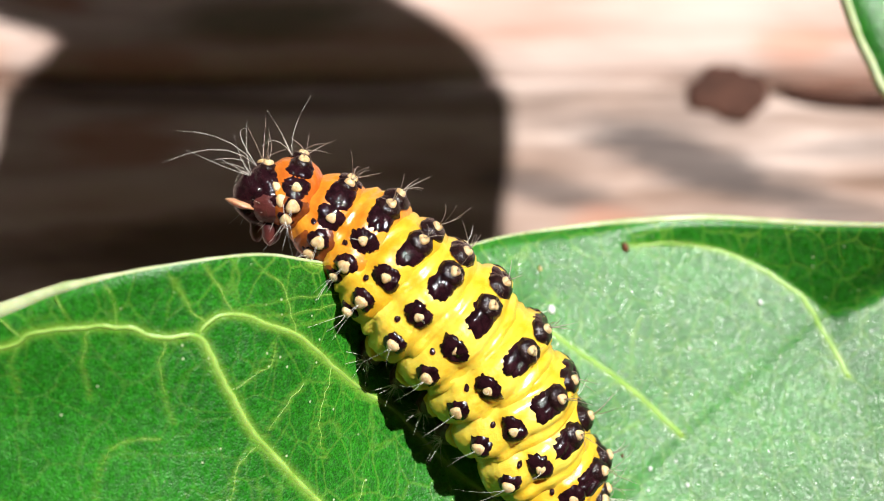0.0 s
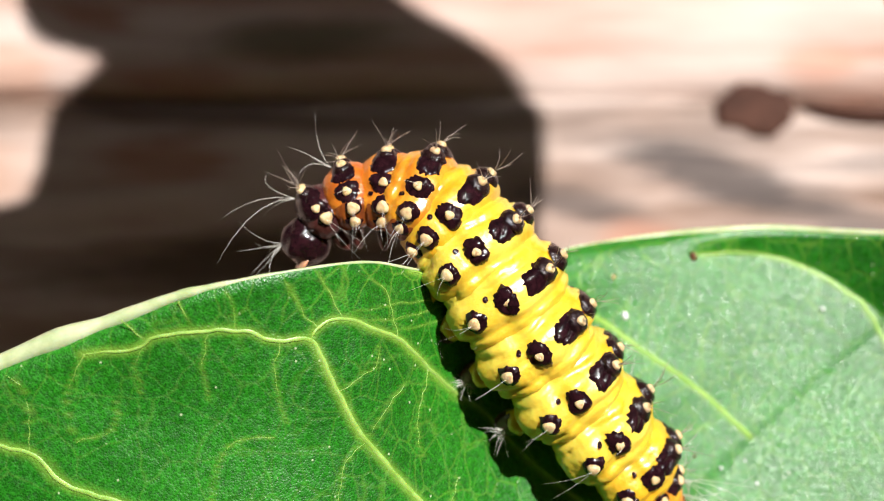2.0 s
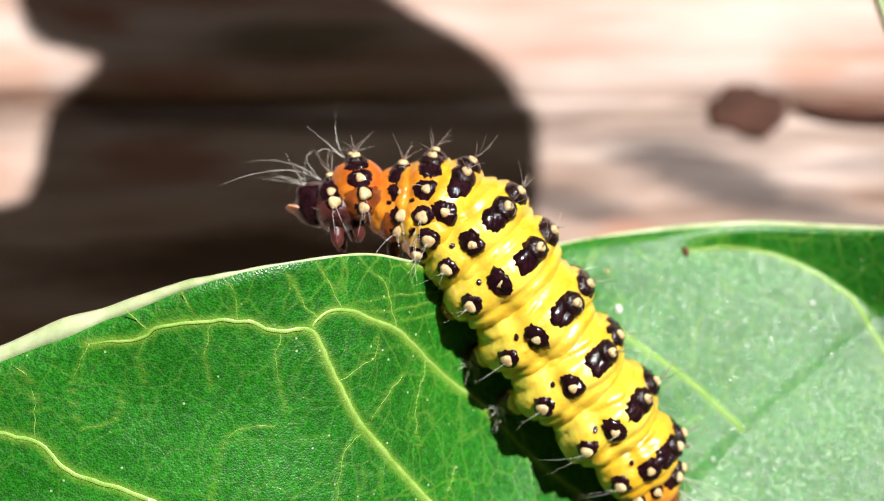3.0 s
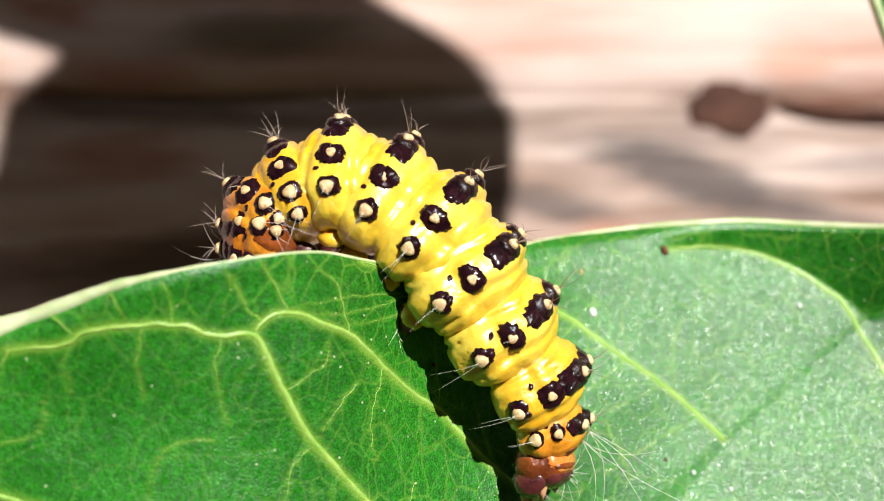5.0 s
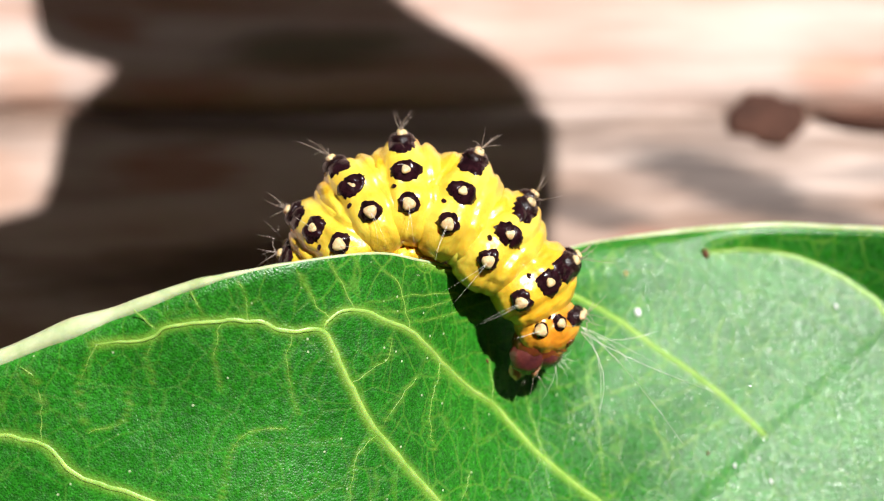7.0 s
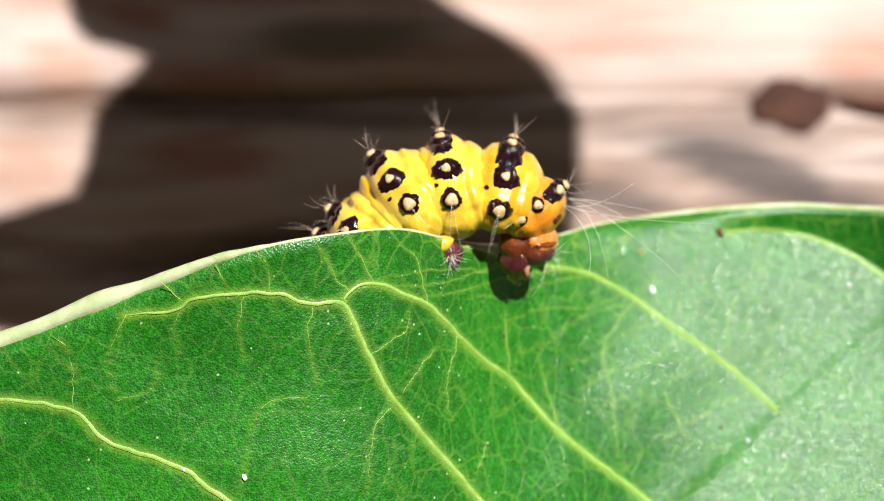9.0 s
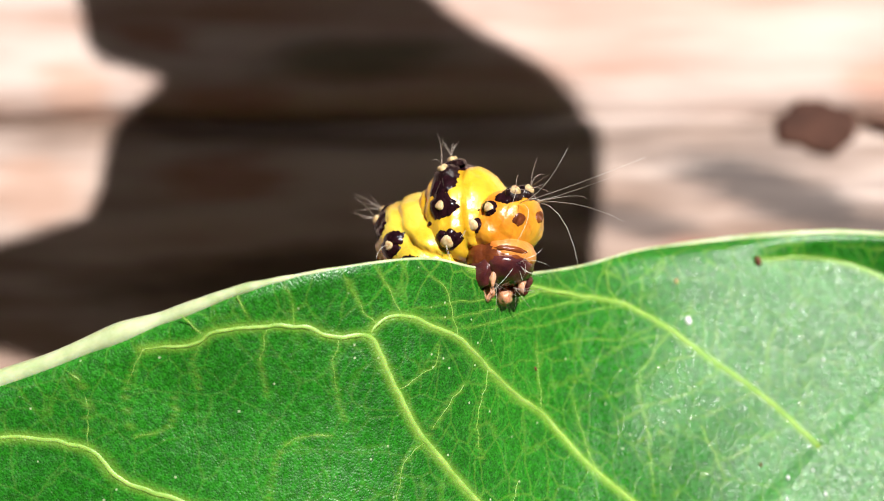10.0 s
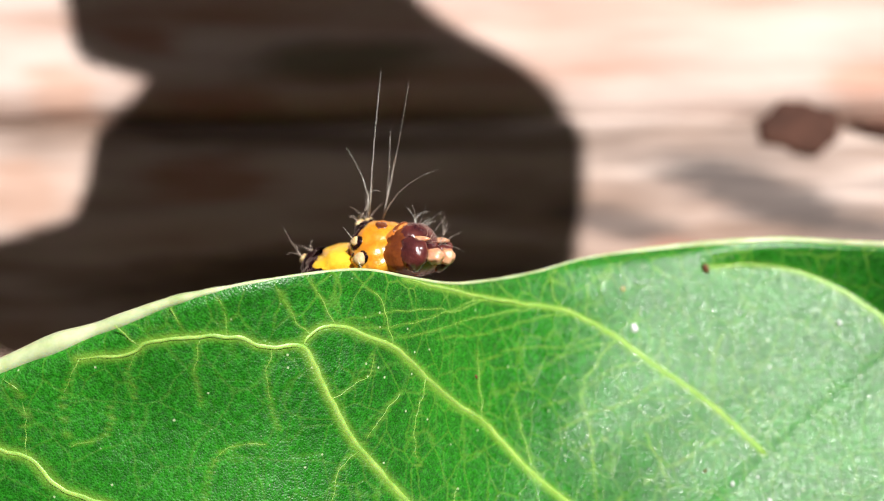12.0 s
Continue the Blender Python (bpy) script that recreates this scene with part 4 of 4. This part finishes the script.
    crawl(6.5, (6.9, -6.1, 69.7, 72), (7.1, -5.3, 69.6, 69), (6.8, -2.7, 69.2, 65), (5.3, -0.3, 68.5, 60), (3.1, 1.8, 68.2, 61), (0.6, 3.2, 68.2, 65), (-1.7, 3.0, 68.2, 76), (-3.3, 2.2, 68.5, 89), (-4.1, 0.9, 68.7, 98), (-5.5, -0.6, 69.6, 100), (-5.9, -1.8, 70.7, 100), (-6.0, -3.0, 71.4, 98), (-5.9, -4.1, 71.5, 97), (-5.8, -5.1, 71.7, 95))
    crawl(7.0, (5.8, -4.7, 69.2, 82), (6.2, -3.8, 69.1, 78), (5.3, -1.4, 68.9, 74), (3.2, 0.8, 68.6, 73), (0.9, 2.6, 68.4, 76), (-1.6, 3.2, 68.5, 83), (-3.6, 2.4, 68.3, 87), (-4.8, 1.1, 68.4, 89), (-5.3, -0.6, 68.7, 89), (-6.0, -1.8, 69.8, 91), (-5.7, -3.1, 70.9, 93), (-5.4, -4.2, 71.5, 94), (-5.2, -5.0, 71.6, 95), (-4.9, -6.0, 71.6, 96))
    crawl(7.2, (5.2, -4.4, 69.4, 86), (5.8, -3.1, 69.2, 81), (4.5, -0.9, 68.6, 75), (2.3, 0.9, 68.2, 73), (-0.2, 2.3, 68.1, 76), (-2.7, 2.2, 68.2, 81), (-4.3, 0.9, 68.1, 85), (-4.9, -0.5, 68.6, 87), (-5.1, -2.1, 69.1, 88), (-5.8, -2.9, 70.1, 90), (-5.5, -3.8, 71.1, 92), (-5.2, -4.6, 71.6, 94), (-5.0, -5.1, 71.6, 95), (-4.8, -5.7, 71.6, 96))
    crawl(8.8, (4.8, -4.1, 68.5, 65), (5.3, -1.5, 68.1, 63), (3.5, 0.3, 68.1, 68), (1.1, 1.3, 68.1, 75), (-1.3, 1.6, 68.1, 83), (-3.0, 0.5, 68.4, 91), (-4.5, -1.2, 69.1, 95), (-6.1, -2.6, 70.1, 95), (-6.5, -3.8, 71.2, 95), (-6.5, -4.9, 71.3, 95), (-6.2, -6.1, 71.4, 95), (-5.7, -7.0, 71.4, 95), (-5.3, -8.0, 71.4, 95), (-4.9, -8.9, 71.5, 95))
    crawl(9.0, (4.3, -0.3, 68.4, 60), (4.5, 1.6, 67.9, 64), (2.8, 2.5, 68.0, 72), (-0.0, 2.4, 68.2, 80), (-2.2, 1.7, 68.2, 88), (-3.7, -0.4, 68.4, 94), (-4.7, -2.1, 69.2, 98), (-6.1, -3.4, 70.2, 98), (-6.4, -4.4, 71.3, 97), (-6.3, -5.5, 71.3, 96), (-6.0, -6.7, 71.4, 96), (-5.7, -7.6, 71.4, 95), (-5.3, -8.5, 71.4, 95), (-5.0, -9.1, 71.4, 95))
    crawl(9.5, (1.5, -0.0, 66.9, 37), (1.9, 1.7, 67.5, 56), (-0.5, 2.6, 68.8, 75), (-2.6, 1.5, 69.2, 95), (-4.2, 0.3, 70.5, 106), (-5.2, -5.1, 72.2, 106), (-6.7, -5.9, 73.3, 105), (-6.6, -6.9, 73.9, 101), (-6.2, -8.2, 74.0, 98), (-5.7, -9.3, 74.0, 96), (-5.1, -10.4, 74.0, 95), (-4.5, -11.4, 74.0, 94), (-3.9, -12.5, 74.0, 94), (-3.4, -13.2, 74.0, 94))
    crawl(10.0, (1.0, 0.3, 66.9, 33), (1.2, 2.2, 67.3, 52), (-0.9, 2.7, 68.5, 74), (-2.7, 1.1, 69.5, 93), (-4.4, -3.2, 71.5, 101), (-5.3, -5.1, 73.4, 101), (-6.3, -5.8, 73.9, 101), (-5.9, -6.9, 74.0, 99), (-5.5, -7.9, 74.1, 97), (-4.9, -8.9, 74.1, 95), (-4.4, -10.0, 74.1, 95), (-4.0, -11.0, 74.1, 95), (-3.6, -11.7, 74.1, 94), (-3.2, -12.5, 74.2, 94))
    crawl(10.5, (1.2, 0.2, 66.9, 32), (1.3, 2.1, 67.2, 50), (-0.8, 2.5, 68.5, 72), (-2.6, 1.1, 69.5, 91), (-4.2, -3.3, 71.6, 99), (-4.9, -5.0, 73.4, 100), (-5.8, -5.8, 74.0, 100), (-5.2, -6.8, 74.0, 98), (-4.5, -7.9, 74.0, 97), (-3.9, -9.1, 74.1, 95), (-3.5, -10.1, 74.1, 95), (-3.0, -10.9, 74.1, 95), (-2.7, -11.6, 74.1, 95), (-2.3, -12.3, 74.1, 95))
    crawl(11.0, (0.6, 0.2, 66.8, 36), (0.4, 2.1, 67.3, 52), (-1.5, 2.3, 68.6, 75), (-2.4, 0.1, 69.5, 89), (-3.2, -5.0, 71.5, 95), (-3.6, -6.7, 73.4, 96), (-4.4, -7.5, 74.0, 97), (-4.2, -7.9, 74.0, 96), (-4.0, -8.7, 74.0, 96), (-3.8, -9.6, 74.1, 95), (-3.6, -10.4, 74.1, 95), (-3.3, -11.0, 74.1, 95), (-3.0, -11.6, 74.1, 95), (-2.8, -12.2, 74.1, 95))
    crawl(11.5, (0.9, 0.2, 66.6, 37), (0.7, 2.0, 67.2, 53), (-1.2, 2.2, 68.5, 75), (-2.2, 0.0, 69.5, 88), (-2.8, -5.1, 71.5, 94), (-3.4, -6.9, 73.3, 95), (-4.3, -7.9, 73.9, 97), (-4.0, -8.4, 73.9, 96), (-3.8, -9.3, 74.0, 95), (-3.6, -10.2, 74.0, 95), (-3.3, -10.7, 74.0, 95), (-3.0, -11.4, 74.0, 95), (-2.8, -12.1, 74.0, 95), (-2.5, -12.7, 74.0, 95))
    crawl(11.9, (0.3, 0.2, 66.9, 61), (-0.0, 1.6, 67.3, 68), (-2.7, 0.8, 68.5, 81), (-4.2, -1.1, 69.4, 88), (-4.8, -5.7, 71.4, 92), (-5.1, -7.2, 73.3, 92), (-5.5, -8.4, 73.8, 95), (-4.9, -8.7, 73.9, 94), (-4.4, -9.6, 73.9, 94), (-4.0, -10.4, 74.0, 95), (-3.7, -11.1, 74.0, 95), (-3.4, -11.8, 74.0, 95), (-3.0, -12.4, 74.0, 95), (-2.8, -13.1, 74.0, 95))
    crawl(12.0, (-0.6, 1.1, 67.3, 93), (-2.1, 1.0, 68.2, 98), (-4.1, -0.9, 69.2, 99), (-5.3, -4.3, 70.3, 98), (-5.5, -6.4, 72.2, 97), (-5.4, -7.3, 74.1, 97), (-7.7, -7.3, 73.9, 96), (-6.8, -7.2, 73.9, 95), (-6.1, -7.5, 73.9, 95), (-5.4, -8.2, 74.0, 94), (-4.9, -8.6, 74.0, 95), (-4.6, -9.2, 74.0, 95), (-4.2, -9.8, 74.0, 95), (-4.0, -10.0, 74.0, 95))
    for ring, rows in zip(RINGS, TRACK):
        walk(ring, rows)


motions()
